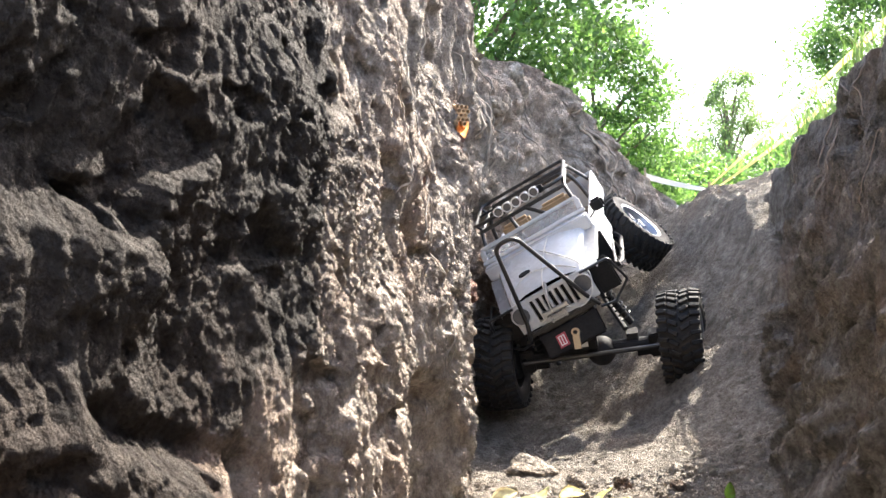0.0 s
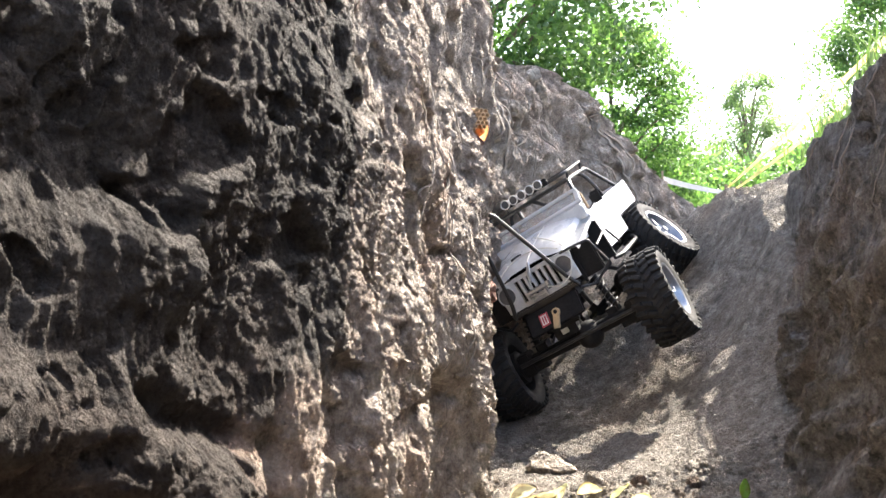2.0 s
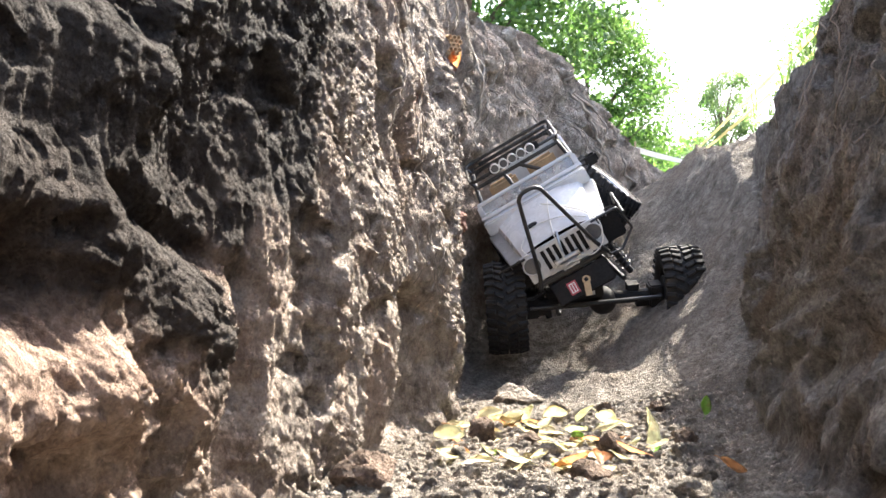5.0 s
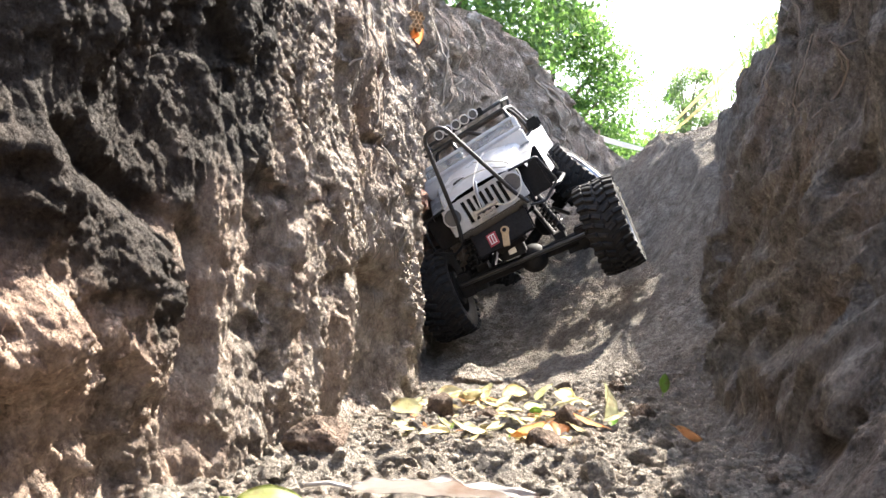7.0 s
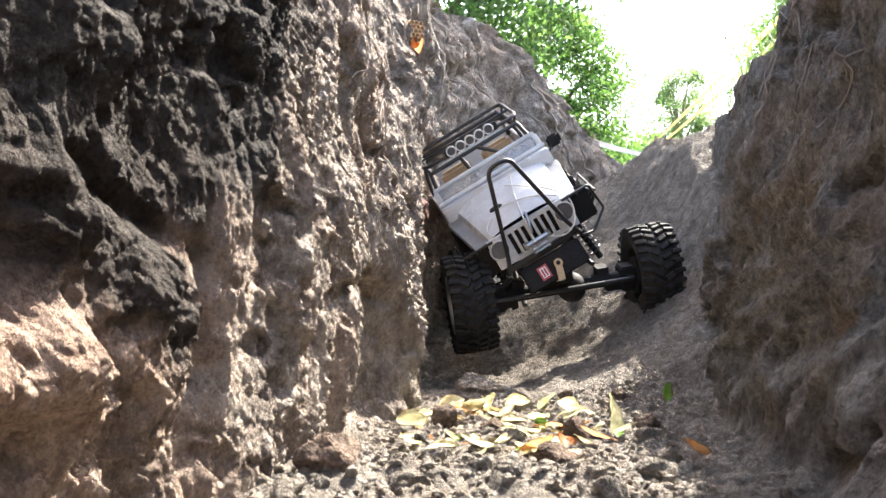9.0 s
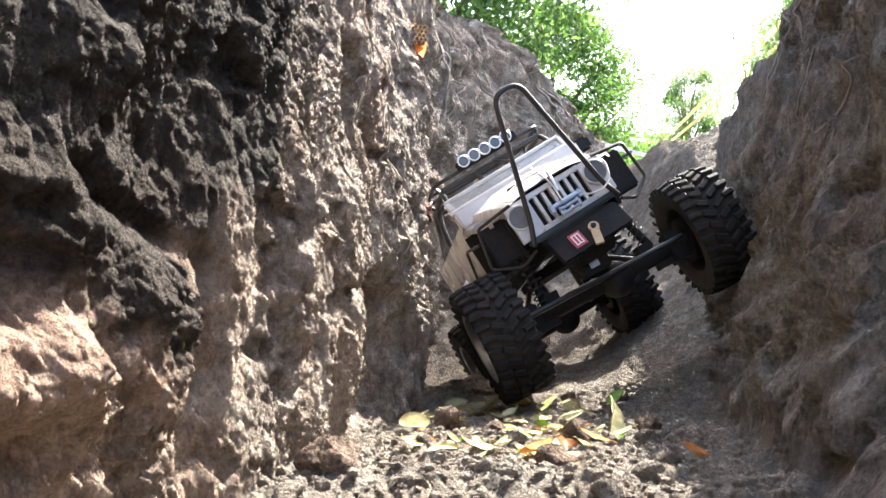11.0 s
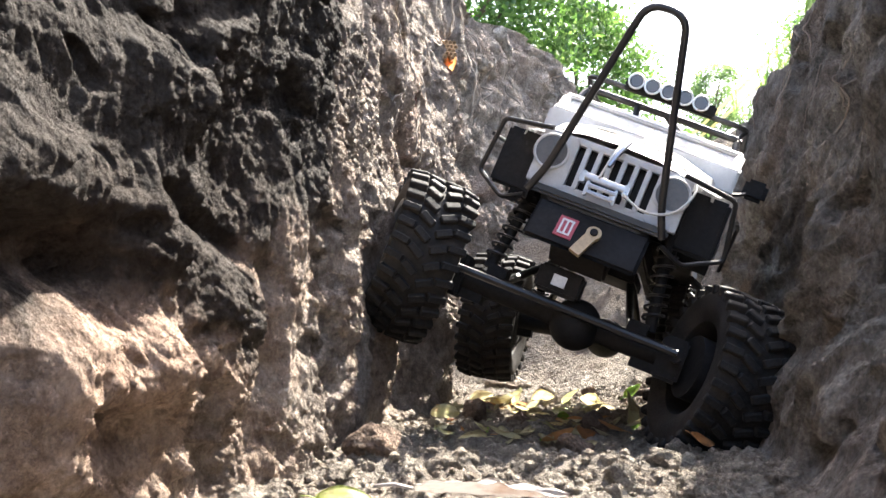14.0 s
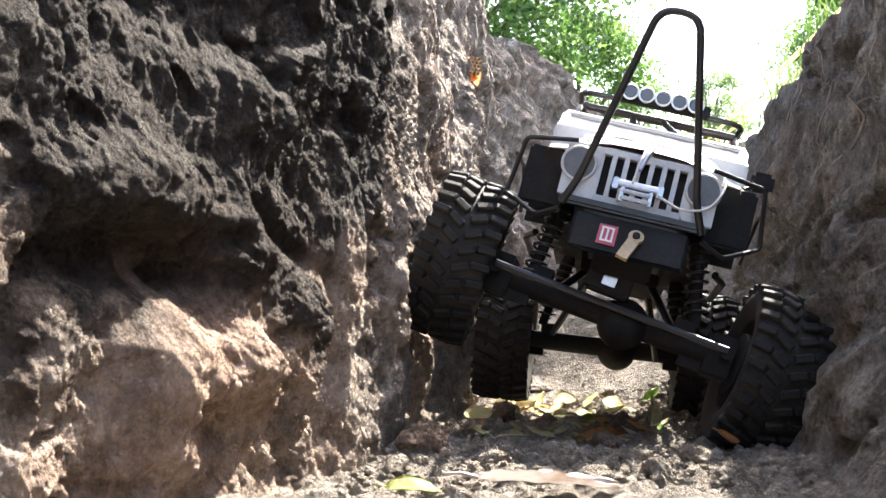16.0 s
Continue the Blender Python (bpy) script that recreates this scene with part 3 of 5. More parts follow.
def make_truck():
    truck = new("toy_truck")
    tagged(truck, "white remote-controlled toy crawler truck with big black tyres", "toy truck")
    P = truck

    # hood and grille shell
    bm = bmesh.new()
    sections = [(-0.030, 0.050, 0.107, 0.113), (-0.020, 0.0515, 0.112, 0.1195), (0.015, 0.056, 0.122, 0.130), (0.058, 0.0625, 0.131, 0.140)]
    rows_ = []
    for y, hw, ze, zc in sections:
        rows_.append([bm.verts.new((x * hw, y, z)) for x, z in ((-1, 0.100), (-1.0, ze - 0.005), (-0.95, ze), (-0.5, zc - 0.001), (0, zc), (0.5, zc - 0.001), (0.95, ze), (1.0, ze - 0.005), (1, 0.100))])
    for a, b in zip(rows_, rows_[1:]):
        for k in range(8):
            bm.faces.new((a[k], a[k + 1], b[k + 1], b[k]))
    part("hood", bm, WHITE, P, "glossy white dusty hood")
    bm = bmesh.new()
    # grille panel with seven upright openings between its bars
    box(bm, -0.0405, -0.031, 0.0885, 0.024, 0.006, 0.038)
    box(bm, 0.0425, -0.031, 0.0885, 0.021, 0.006, 0.038)
    box(bm, 0.0015, -0.031, 0.1055, 0.060, 0.006, 0.005)
    box(bm, 0.0015, -0.031, 0.0715, 0.060, 0.006, 0.006)
    for i in range(8):
        box(bm, -0.0285 + i * 0.0086, -0.031, 0.0885, 0.0034, 0.006, 0.034)
    part("grille", bm, WHITE, P, "white grille with upright dark slots", bevel=0.0006)
    bm = bmesh.new()
    box(bm, 0, -0.0255, 0.089, 0.066, 0.003, 0.034)
    part("grille_backing", bm, MATT, P)
    for s in (-1, 1):
        bm = bmesh.new()
        rod(bm, (s * 0.0425, -0.0335, 0.0925), (s * 0.0425, -0.0362, 0.0925), 0.0112, 24)
        lamp = part("headlight", bm, HEADLAMP, P, "round dull grey headlight")
        bm = bmesh.new()
        tube(bm, [(s * 0.0425 + 0.0115 * math.cos(a), -0.0358, 0.0925 + 0.0115 * math.sin(a)) for a in (2 * math.pi * k / 24 for k in range(24))], 0.0011, 6, True)
        part("bezel", bm, WHITE, lamp)
        # fender: a flat white plate bent down outside, the dark arch beneath
        bm = bmesh.new()
        outline = [(-0.028, 0.1055), (0.004, 0.111), (0.034, 0.119), (0.060, 0.1245)]
        vin = [bm.verts.new((s * 0.050, y, z + 0.001)) for y, z in outline]
        vout = [bm.verts.new((s * (0.0655 + 0.13 * (y + 0.028)), y, z - 0.002)) for y, z in outline]
        vdn = [bm.verts.new((s * (0.0665 + 0.13 * (y + 0.028)), y, z - 0.007)) for y, z in outline]
        for a, b in ((vin, vout), (vout, vdn)):
            for k in range(len(outline) - 1):
                bm.faces.new((a[k], a[k + 1], b[k + 1], b[k]))
        bmesh.ops.solidify(bm, geom=bm.faces[:], thickness=0.0016)
        part("fender", bm, WHITE, P, "white flat front fender")
        bm = bmesh.new()
        box(bm, s * 0.052, 0.026, 0.080, 0.004, 0.09, 0.044)
        box(bm, s * 0.066, 0.056, 0.088, 0.026, 0.004, 0.052)
        part("wheel_arch", bm, MATT, P)
        bm = bmesh.new()
        box(bm, s * 0.0655, -0.014, 0.083, 0.029, 0.005, 0.042)
        part("fender_flare", bm, MATT, P, "black plastic flare beside the grille", bevel=0.002)
        # tube guard round the fender
        bm = bmesh.new()
        tube(bm, rounded([(s * 0.046, -0.040, 0.107), (s * 0.082, -0.030, 0.104), (s * 0.088, -0.018, 0.066), (s * 0.064, -0.030, 0.052), (s * 0.048, -0.040, 0.058)], 0.004), 0.0017)
        tube(bm, rounded([(s * 0.087, -0.024, 0.092), (s * 0.088, 0.040, 0.100), (s * 0.086, 0.080, 0.072)], 0.006), 0.0015)
        part("fender_guard", bm, BLACK, P, "black tube guard")
        # tub side
        bm = bmesh.new()
        box(bm, s * 0.0725, 0.128, 0.101, 0.004, 0.132, 0.058)
        box(bm, s * 0.0725, 0.257, 0.112, 0.004, 0.126, 0.036)
        part("tub_side", bm, WHITE, P, bevel=0.001)
        bm = bmesh.new()
        tube(bm, rounded([(s * 0.070, 0.075, 0.058), (s * 0.078, 0.09, 0.056), (s * 0.078, 0.19, 0.056), (s * 0.070, 0.205, 0.06)], 0.01), 0.003)
        part("rock_slider", bm, BLACK, P)
        # damper with its spring, front and rear
        for y0, y1 in ((0.004, 0.012), (BASE - 0.004, BASE - 0.02)):
            bm = bmesh.new()
            a, b = Vector((s * 0.060, y0, 0.006)), Vector((s * 0.046, y1, 0.094))
            rod(bm, a, b, 0.0042, 10)
            rod(bm, a.lerp(b, 0.5), b, 0.0062, 12)
            damper = part("damper", bm, MATT, P, "black oil damper")
            bm = bmesh.new()
            d = (b - a).normalized()
            u = d.orthogonal().normalized()
            v = d.cross(u)
            tube(bm, [a.lerp(b, 0.08 + 0.62 * k / 84) + 0.0072 * (math.cos(k * 0.6) * u + math.sin(k * 0.6) * v) for k in range(85)], 0.0011, 5)
            part("spring", bm, BLACK, damper, "black coil spring")
    # floor pan, firewall, tailgate, seats, dashboard
    bm = bmesh.new()
    box(bm, 0, 0.19, 0.074, 0.130, 0.235, 0.004)
    box(bm, 0, 0.062, 0.098, 0.140, 0.004, 0.05)
    part("floor_pan", bm, MATT, P)
    bm = bmesh.new()
    box(bm, 0, 0.318, 0.108, 0.145, 0.004, 0.044)
    part("tailgate", bm, WHITE, P, bevel=0.001)
    bm = bmesh.new()
    box(bm, 0, 0.063, 0.1325, 0.149, 0.016, 0.019)
    part("cowl", bm, WHITE, P, "white cowl below the windscreen", bevel=0.002)
    # windscreen frame, leaning back
    bm = bmesh.new()
    lean = Matrix.Translation((0, 0.068, 0.1425)) @ Matrix.Rotation(radians(-44), 4, 'X')
    box(bm, 0, 0, 0.003, 0.149, 0.005, 0.006, lean)
    box(bm, 0, 0, 0.024, 0.143, 0.005, 0.005, lean)
    for s in (-1, 1):
        box(bm, s * 0.070, 0, 0.0135, 0.007, 0.005, 0.016, lean)
    part("windscreen_frame", bm, WHITE, P, "white windscreen frame", bevel=0.0012)
    bm = bmesh.new()
    box(bm, 0, 0.0005, 0.0135, 0.133, 0.0012, 0.017, lean)
    part("windscreen", bm, SCREEN, P, "dusty clear plastic windscreen")
    for s in (-1, 1):
        bm = bmesh.new()
        box(bm, s * 0.030, 0.138, 0.098, 0.040, 0.045, 0.014)
        box(bm, s * 0.030, 0.166, 0.126, 0.042, 0.012, 0.058, Matrix())
        part("seat", bm, SEAT, P, "tan seat", bevel=0.004)
    bm = bmesh.new()
    box(bm, 0, 0.088, 0.124, 0.136, 0.018, 0.016)
    part("dashboard", bm, MATT, P, bevel=0.003)
    bm = bmesh.new()
    tube(bm, [(0.028 + 0.012 * math.cos(a), 0.122 + 0.004 * math.sin(a), 0.126 + 0.011 * math.sin(a)) for a in (2 * math.pi * k / 18 for k in range(18))], 0.0014, 6, True)
    part("steering_wheel", bm, BLACK, P)

    # roll cage
    cage = [
        [(-0.070, 0.076, 0.112), (-0.069, 0.080, 0.140), (-0.062, 0.106, 0.176), (-0.060, 0.220, 0.176), (-0.068, 0.300, 0.122)],
        [(0.070, 0.076, 0.112), (0.069, 0.080, 0.140), (0.062, 0.106, 0.176), (0.060, 0.220, 0.176), (0.068, 0.300, 0.122)],
        [(-0.072, 0.185, 0.110), (-0.068, 0.185, 0.150), (-0.060, 0.185, 0.176), (0.060, 0.185, 0.176), (0.068, 0.185, 0.150), (0.072, 0.185, 0.110)],
        [(-0.062, 0.107, 0.176), (0.062, 0.107, 0.176)],
        [(-0.060, 0.219, 0.1755), (0.060, 0.219, 0.1755)],
        [(-0.020, 0.107, 0.176), (-0.012, 0.088, 0.134)],
        [(0.004, 0.107, 0.176), (0.048, 0.084, 0.140)],
    ]
    for run in cage:
        bm = bmesh.new()
        tube(bm, rounded(run, 0.012), 0.0027)
        part("cage_tube", bm, BLACK, P)
    # roof rack
    bm = bmesh.new()
    ring = [(-0.066, 0.104, 0.186), (0.066, 0.104, 0.186), (0.066, 0.198, 0.188), (-0.066, 0.198, 0.188)]
    loop = []
    for i in range(4):
        seg = rounded([Vector(ring[i - 1]).lerp(Vector(ring[i]), 0.5), ring[i], Vector(ring[i]).lerp(Vector(ring[(i + 1) % 4]), 0.5)], 0.014)
        loop += seg[:-1]
    tube(bm, loop, 0.0023, 7, True)
    tube(bm, [(-0.066, 0.150, 0.1865), (0.066, 0.150, 0.1865)], 0.0016, 6)
    for s in (-1, 1):
        for y in (0.112, 0.190):
            tube(bm, [(s * 0.066, y, 0.187), (s * 0.061, y, 0.176)], 0.0018, 6)
    part("roof_rack", bm, BLACK, P, "black tube roof rack")
    # lamp bar
    bm = bmesh.new()
    box(bm, 0.002, 0.102, 0.1890, 0.074, 0.006, 0.010)
    bar = part("light_bar", bm, MATT, P, "black bar with five round lamps", bevel=0.0012)
    for k in range(5):
        x = -0.0265 + 0.01325 * k
        bm = bmesh.new()
        rod(bm, (x, 0.106, 0.1910), (x, 0.0945, 0.1910), 0.0050, 18, 0.0063)
        part("lamp", bm, BLACK, bar)
        bm = bmesh.new()
        tube(bm, [(x + 0.0060 * math.cos(a), 0.0938, 0.1910 + 0.0060 * math.sin(a)) for a in (2 * math.pi * j / 18 for j in range(18))], 0.0009, 6, True)
        part("lamp_ring", bm, CHROME, bar, "bright lamp ring")
        bm = bmesh.new()
        rod(bm, (x, 0.0946, 0.1910), (x, 0.0938, 0.1910), 0.0054, 18, 0.0046)
        part("lamp_glass", bm, LENS, bar, "pale lamp glass")
    # mirror
    bm = bmesh.new()
    box(bm, 0.0890, 0.0850, 0.1385, 0.018, 0.007, 0.016)
    mir = part("mirror", bm, MATT, P, "black side mirror", bevel=0.003)
    bm = bmesh.new()
    tube(bm, [(0.072, 0.078, 0.128), (0.079, 0.081, 0.131), (0.085, 0.084, 0.135)], 0.0014, 6)
    part("mirror_arm", bm, BLACK, mir)
    # bumper, skid plate, sticker, arm
    bm = bmesh.new()
    box(bm, 0, -0.038, 0.066, 0.100, 0.007, 0.006)
    box(bm, 0, -0.028, 0.062, 0.070, 0.014, 0.006)
    part("bumper", bm, BLACK, P, "black steel bumper", bevel=0.0018)
    bm = bmesh.new()
    tilt = Matrix.Translation((0, -0.038, 0.060)) @ Matrix.Rotation(radians(-28), 4, 'X')
    box(bm, 0.002, 0, -0.016, 0.078, 0.004, 0.032, tilt)
    box(bm, 0.002, 0.016, -0.020, 0.040, 0.024, 0.016, tilt)
    part("skid_plate", bm, MATT, P, bevel=0.002)
    bm = bmesh.new()
    box(bm, -0.012, -0.0026, -0.017, 0.0125, 0.0008, 0.0165, tilt)
    sticker = part("sticker", bm, RED, P, "red sticker with pale strokes")
    bm = bmesh.new()
    for k in range(3):
        box(bm, -0.0155 + 0.0035 * k, -0.0033, -0.017, 0.0013, 0.0006, 0.010, tilt)
    box(bm, -0.012, -0.0033, -0.0115, 0.0085, 0.0006, 0.0012, tilt)
    box(bm, -0.012, -0.0033, -0.0225, 0.0085, 0.0006, 0.0012, tilt)
    part("sticker_print", bm, STICKER_WHITE, sticker)
    bm = bmesh.new()
    arm = tilt @ Matrix.Translation((0.0055, -0.0055, -0.020)) @ Matrix.Rotation(radians(18), 4, 'Y')
    box(bm, 0, 0, -0.006, 0.0078, 0.003, 0.020, arm)
    rod(bm, arm @ Vector((0, 0.0016, 0.004)), arm @ Vector((0, -0.0016, 0.004)), 0.0052, 14)
    servo = part("servo_arm", bm, TAN, P, "tan metal servo arm")
    bm = bmesh.new()
    rod(bm, arm @ Vector((0, -0.001, 0.004)), arm @ Vector((0, -0.0030, 0.004)), 0.0026, 10)
    part("screw", bm, MATT, servo)
    # winch
    bm = bmesh.new()
    rod(bm, (-0.015, -0.044, 0.083), (0.015, -0.044, 0.083), 0.0032, 12)
    rod(bm, (-0.010, -0.049, 0.0775), (0.010, -0.049, 0.0775), 0.0016, 8)
    rod(bm, (-0.010, -0.049, 0.0730), (0.010, -0.049, 0.0730), 0.0016, 8)
    for s in (-1, 1):
        box(bm, s * 0.0095, -0.047, 0.0755, 0.0025, 0.005, 0.010)
        box(bm, s * 0.015, -0.043, 0.0825, 0.004, 0.008, 0.008)
    part("winch", bm, STEEL, P, "small bright steel winch", bevel=0.0006)
    bm = bmesh.new()
    tube(bm, rounded([(0.014, -0.047, 0.080), (0.030, -0.052, 0.072), (0.048, -0.046, 0.078), (0.058, -0.034, 0.100), (0.046, -0.018, 0.118), (0.020, 0.012, 0.131), (0.004, 0.032, 0.1365)], 0.02, 8), 0.0009, 6)
    tube(bm, rounded([(-0.004, -0.049, 0.084), (-0.002, -0.044, 0.104), (0.0, -0.028, 0.1165), (0.008, 0.012, 0.1315), (0.018, 0.050, 0.1405)], 0.02, 6), 0.0009, 6)
    tube(bm, rounded([(-0.040, -0.040, 0.108), (-0.046, -0.02, 0.116), (-0.02, 0.0, 0.127), (0.02, -0.012, 0.1235), (0.045, -0.03, 0.112)], 0.02, 6), 0.0008, 6)
    part("winch_cord", bm, CORD, P, "pale winch cord over the hood")
    bm = bmesh.new()
    tube(bm, rounded([(-0.002, -0.046, 0.094), (0.001, -0.042, 0.106), (0.004, -0.034, 0.116)], 0.006), 0.0019, 7)
    part("hook", bm, STEEL, P)
    # oval badge on the hood
    bm = bmesh.new()
    bmesh.ops.create_cone(bm, cap_ends=True, segments=24, radius1=0.0085, radius2=0.008, depth=0.002, matrix=Matrix.Translation((-0.020, 0.004, 0.1265)) @ Matrix.Rotation(radians(17), 4, 'X') @ Matrix.Diagonal((1, 0.5, 1, 1)))
    part("hood_badge", bm, MATT, P, "dark oval badge")
    # stinger hoop before the hood
    bm = bmesh.new()
    tube(bm, rounded([(-0.0475, -0.040, 0.062), (-0.040, -0.044, 0.080), (-0.013, -0.081, 0.194), (0.013, -0.081, 0.194), (0.040, -0.044, 0.080), (0.0475, -0.040, 0.062)], 0.022, 8), 0.0026, 10)
    part("stinger_hoop", bm, BLACK, P, "tall black bent tube hoop")
    # frame rails and links
    bm = bmesh.new()
    for s in (-1, 1):
        box(bm, s * 0.034, 0.14, 0.058, 0.008, 0.35, 0.014)
    box(bm, 0, 0.14, 0.046, 0.062, 0.09, 0.010)
    box(bm, 0, 0.06, 0.066, 0.05, 0.06, 0.02)
    part("chassis", bm, MATT, P, bevel=0.0015)
    for s in (-1, 1):
        for ya, yb in ((0.012, 0.115), (BASE - 0.012, 0.165)):
            bm = bmesh.new()
            rod(bm, (s * 0.048, ya, 0.000), (s * 0.026, yb, 0.044), 0.0032, 8)
            part("link", bm, BLACK, P)
    # axles and wheels
    moving = {}
    for name, front in (("front_axle", True), ("rear_axle", False)):
        bm = bmesh.new()
        axle_mesh(bm, front)
        ob = part(name, bm, MATT, P, "black beam axle with a round gear case", bevel=0.0)
        bm = bmesh.new()
        bmesh.ops.create_uvsphere(bm, u_segments=18, v_segments=12, radius=0.018, matrix=Matrix.Translation((0.012, 0, -0.002)) @ Matrix.Diagonal((1.0, 1.15, 1.0, 1)))
        part("gear_case", bm, MATT, ob)
        for s in (-1, 1):
            bm = bmesh.new()
            box(bm, s * 0.080, 0, 0, 0.018, 0.024, 0.030)
            part("knuckle", bm, MATT, ob, bevel=0.002)
        if front:
            bm = bmesh.new()
            rod(bm, (-0.083, -0.022, 0.004), (0.083, -0.022, 0.004), 0.0028, 8)
            part("steering_rod", bm, BLACK, ob, "black steering rod")
            bm = bmesh.new()
            box(bm, -0.006, -0.016, 0.020, 0.032, 0.016, 0.018)
            part("servo", bm, MATT, ob, bevel=0.002)
            bm = bmesh.new()
            box(bm, -0.006, -0.0246, 0.020, 0.0095, 0.0010, 0.0075)
            part("servo_label", bm, STEEL, ob)
        moving[name] = ob
    for name, side in (("fl", -1), ("fr", 1), ("rl", -1), ("rr", 1)):
        moving[name] = make_wheel(truck, side)
    return truck, moving


truck, truck_parts = make_truck()


# ---------------------------------------------------------------- stones, clods, leaves
STONE = earth("stone", (0.18, 0.155, 0.13), (0.33, 0.293, 0.25), (0.48, 0.44, 0.38), (0.35, 0.26, 0.19), 500.0, 1.0, unit=0.014)
BROWN_STONE = earth("brown_stone", (0.12, 0.085, 0.066), (0.21, 0.155, 0.12), (0.30, 0.23, 0.185), (0.24, 0.16, 0.12), 500.0, 1.0, unit=0.015)
GRIT = earth("grit_earth", (0.18, 0.155, 0.13), (0.33, 0.293, 0.25), (0.50, 0.46, 0.40), (0.35, 0.26, 0.19), 500.0, 1.0)
RED_STONE = earth("red_stone", (0.13, 0.07, 0.06), (0.24, 0.13, 0.105), (0.36, 0.23, 0.19), (0.28, 0.14, 0.10), 500.0, 1.0, unit=0.015)
PALE_STONE = earth("pale_stone", (0.30, 0.27, 0.25), (0.46, 0.43, 0.40), (0.58, 0.55, 0.51), (0.42, 0.34, 0.28), 400.0, 1.0, unit=0.012)


def stone_mesh(seed, flat=0.7, fine=3):
    bm = bmesh.new()
    bmesh.ops.create_icosphere(bm, subdivisions=fine, radius=1.0)
    rs = random.Random(seed)
    cuts = [(Vector((rs.gauss(0, 1), rs.gauss(0, 1), rs.gauss(0, 1))).normalized(), rs.uniform(0.45, 0.8)) for _ in range(12)]
    sx, sy = rs.uniform(0.8, 1.25), rs.uniform(0.75, 1.1)
    for v in bm.verts:
        p = v.co.copy()
        for n, d in cuts:
            k = p.dot(n) - d
            if k > 0:
                p -= n * k * 0.85
        p += p.normalized() * (0.16 * noise.noise(p * 2.3 + Vector((seed, 0, 0))) + 0.09 * noise.noise(p * 6 + Vector((0, seed, 0))))
        v.co = Vector((p.x * sx, p.y * sy, p.z * flat))
    return bm


STONES = []
for k in range(6):
    bm = stone_mesh(k + 11, (0.8, 0.7, 0.9, 0.75, 0.85, 0.5)[k])
    me = bpy.data.meshes.new("stone")
    bm.to_mesh(me)
    bm.free()
    me.polygons.foreach_set("use_smooth", np.ones(len(me.polygons), dtype=bool))
    me.set_sharp_from_angle(angle=radians(45))
    STONES.append(me)


def on_ground(x, y):
    return float(ground_height(np.array([x]), np.array([y]))[0] + floor_relief(np.array([x]), np.array([y]))[0])


def put_stone(x, y, r, k, spin=0.0, mat=None, sink=0.35, z=None, label="dusty grey-brown stone on the gully floor", name="stone", group="stones on the floor"):
    mat = mat or STONE
    me = STONES[k % 6]
    key = me.name + mat.name
    if key not in bpy.data.meshes:
        c = me.copy()
        c.name = key
        c.materials.append(mat)
    ob = new(name, bpy.data.meshes[key])
    h = (0.8, 0.7, 0.9, 0.75, 0.85, 0.5)[k % 6]
    ob.matrix_basis = pose(x, y, (on_ground(x, y) + r * h * (1 - 2 * sink)) if z is None else z, spin * 13 % 20 - 10, spin * 7 % 24 - 12, spin) @ Matrix.Scale(r, 4)
    return tagged(ob, label, "stone", group)


for x, y, r, k, spin in ((-0.030, 0.502, 0.017, 0, 20), (0.040, 0.828, 0.0155, 2, 200), (0.190, 0.800, 0.0155, 3, 80), (0.118, 0.690, 0.0125, 2, 140), (-0.056, 0.560, 0.0075, 1, 60),
                         (0.075, 0.800, 0.0115, 0, 260), (0.105, 0.860, 0.009, 3, 30), (0.140, 0.905, 0.008, 1, 310), (0.052, 0.905, 0.011, 4, 100), (-0.012, 0.610, 0.008, 2, 170),
                         (0.085, 0.560, 0.013, 1, 45), (0.130, 0.520, 0.012, 3, 15), (0.020, 0.560, 0.009, 0, 330), (0.165, 0.700, 0.008, 4, 75), (0.060, 0.640, 0.008, 5, 210),
                         (0.010, 0.455, 0.012, 4, 35), (0.098, 0.470, 0.011, 2, 95), (-0.045, 0.455, 0.011, 3, 250), (0.055, 0.400, 0.010, 0, 190), (0.120, 0.410, 0.010, 1, 10),
                         (0.155, 0.600, 0.009, 0, 280), (0.020, 0.700, 0.007, 3, 120), (0.150, 0.960, 0.007, 0, 55), (0.195, 0.950, 0.009, 2, 155), (0.100, 0.950, 0.008, 5, 300),
                         (0.088, 1.130, 0.026, 1, 340), (0.130, 1.075, 0.016, 1, 70), (0.060, 1.060, 0.012, 3, 220), (0.170, 1.05, 0.010, 4, 20), (0.21, 1.00, 0.009, 0, 200)):
    brown = spin in (20, 200, 80, 140, 260, 45)
    put_stone(x, y, r, k, spin, BROWN_STONE if brown else STONE, 0.22 if brown else 0.35, label="brown clod of hard earth among the leaves" if brown else "dusty grey-brown stone on the gully floor")
put_stone(0.085, 0.735, 0.011, 3, 60, PALE_STONE, 0.40, label="flat pale stone lying in the dust")
# a boulder in the cave at the bluff's foot
put_stone(-0.034, 0.800, 0.018, 4, 40, STONE, 0.2, 0.045, label="rounded stone wedged at the foot of the wall", group="")


def wall_place(grid, y, z):
    """The place on a wall nearest to that distance and height."""
    X, Y, Z = grid
    i = np.unravel_index(np.argmin((Y - y) ** 2 + (Z - z) ** 2), Y.shape)
    return float(X[i]), float(Y[i]), float(Z[i])


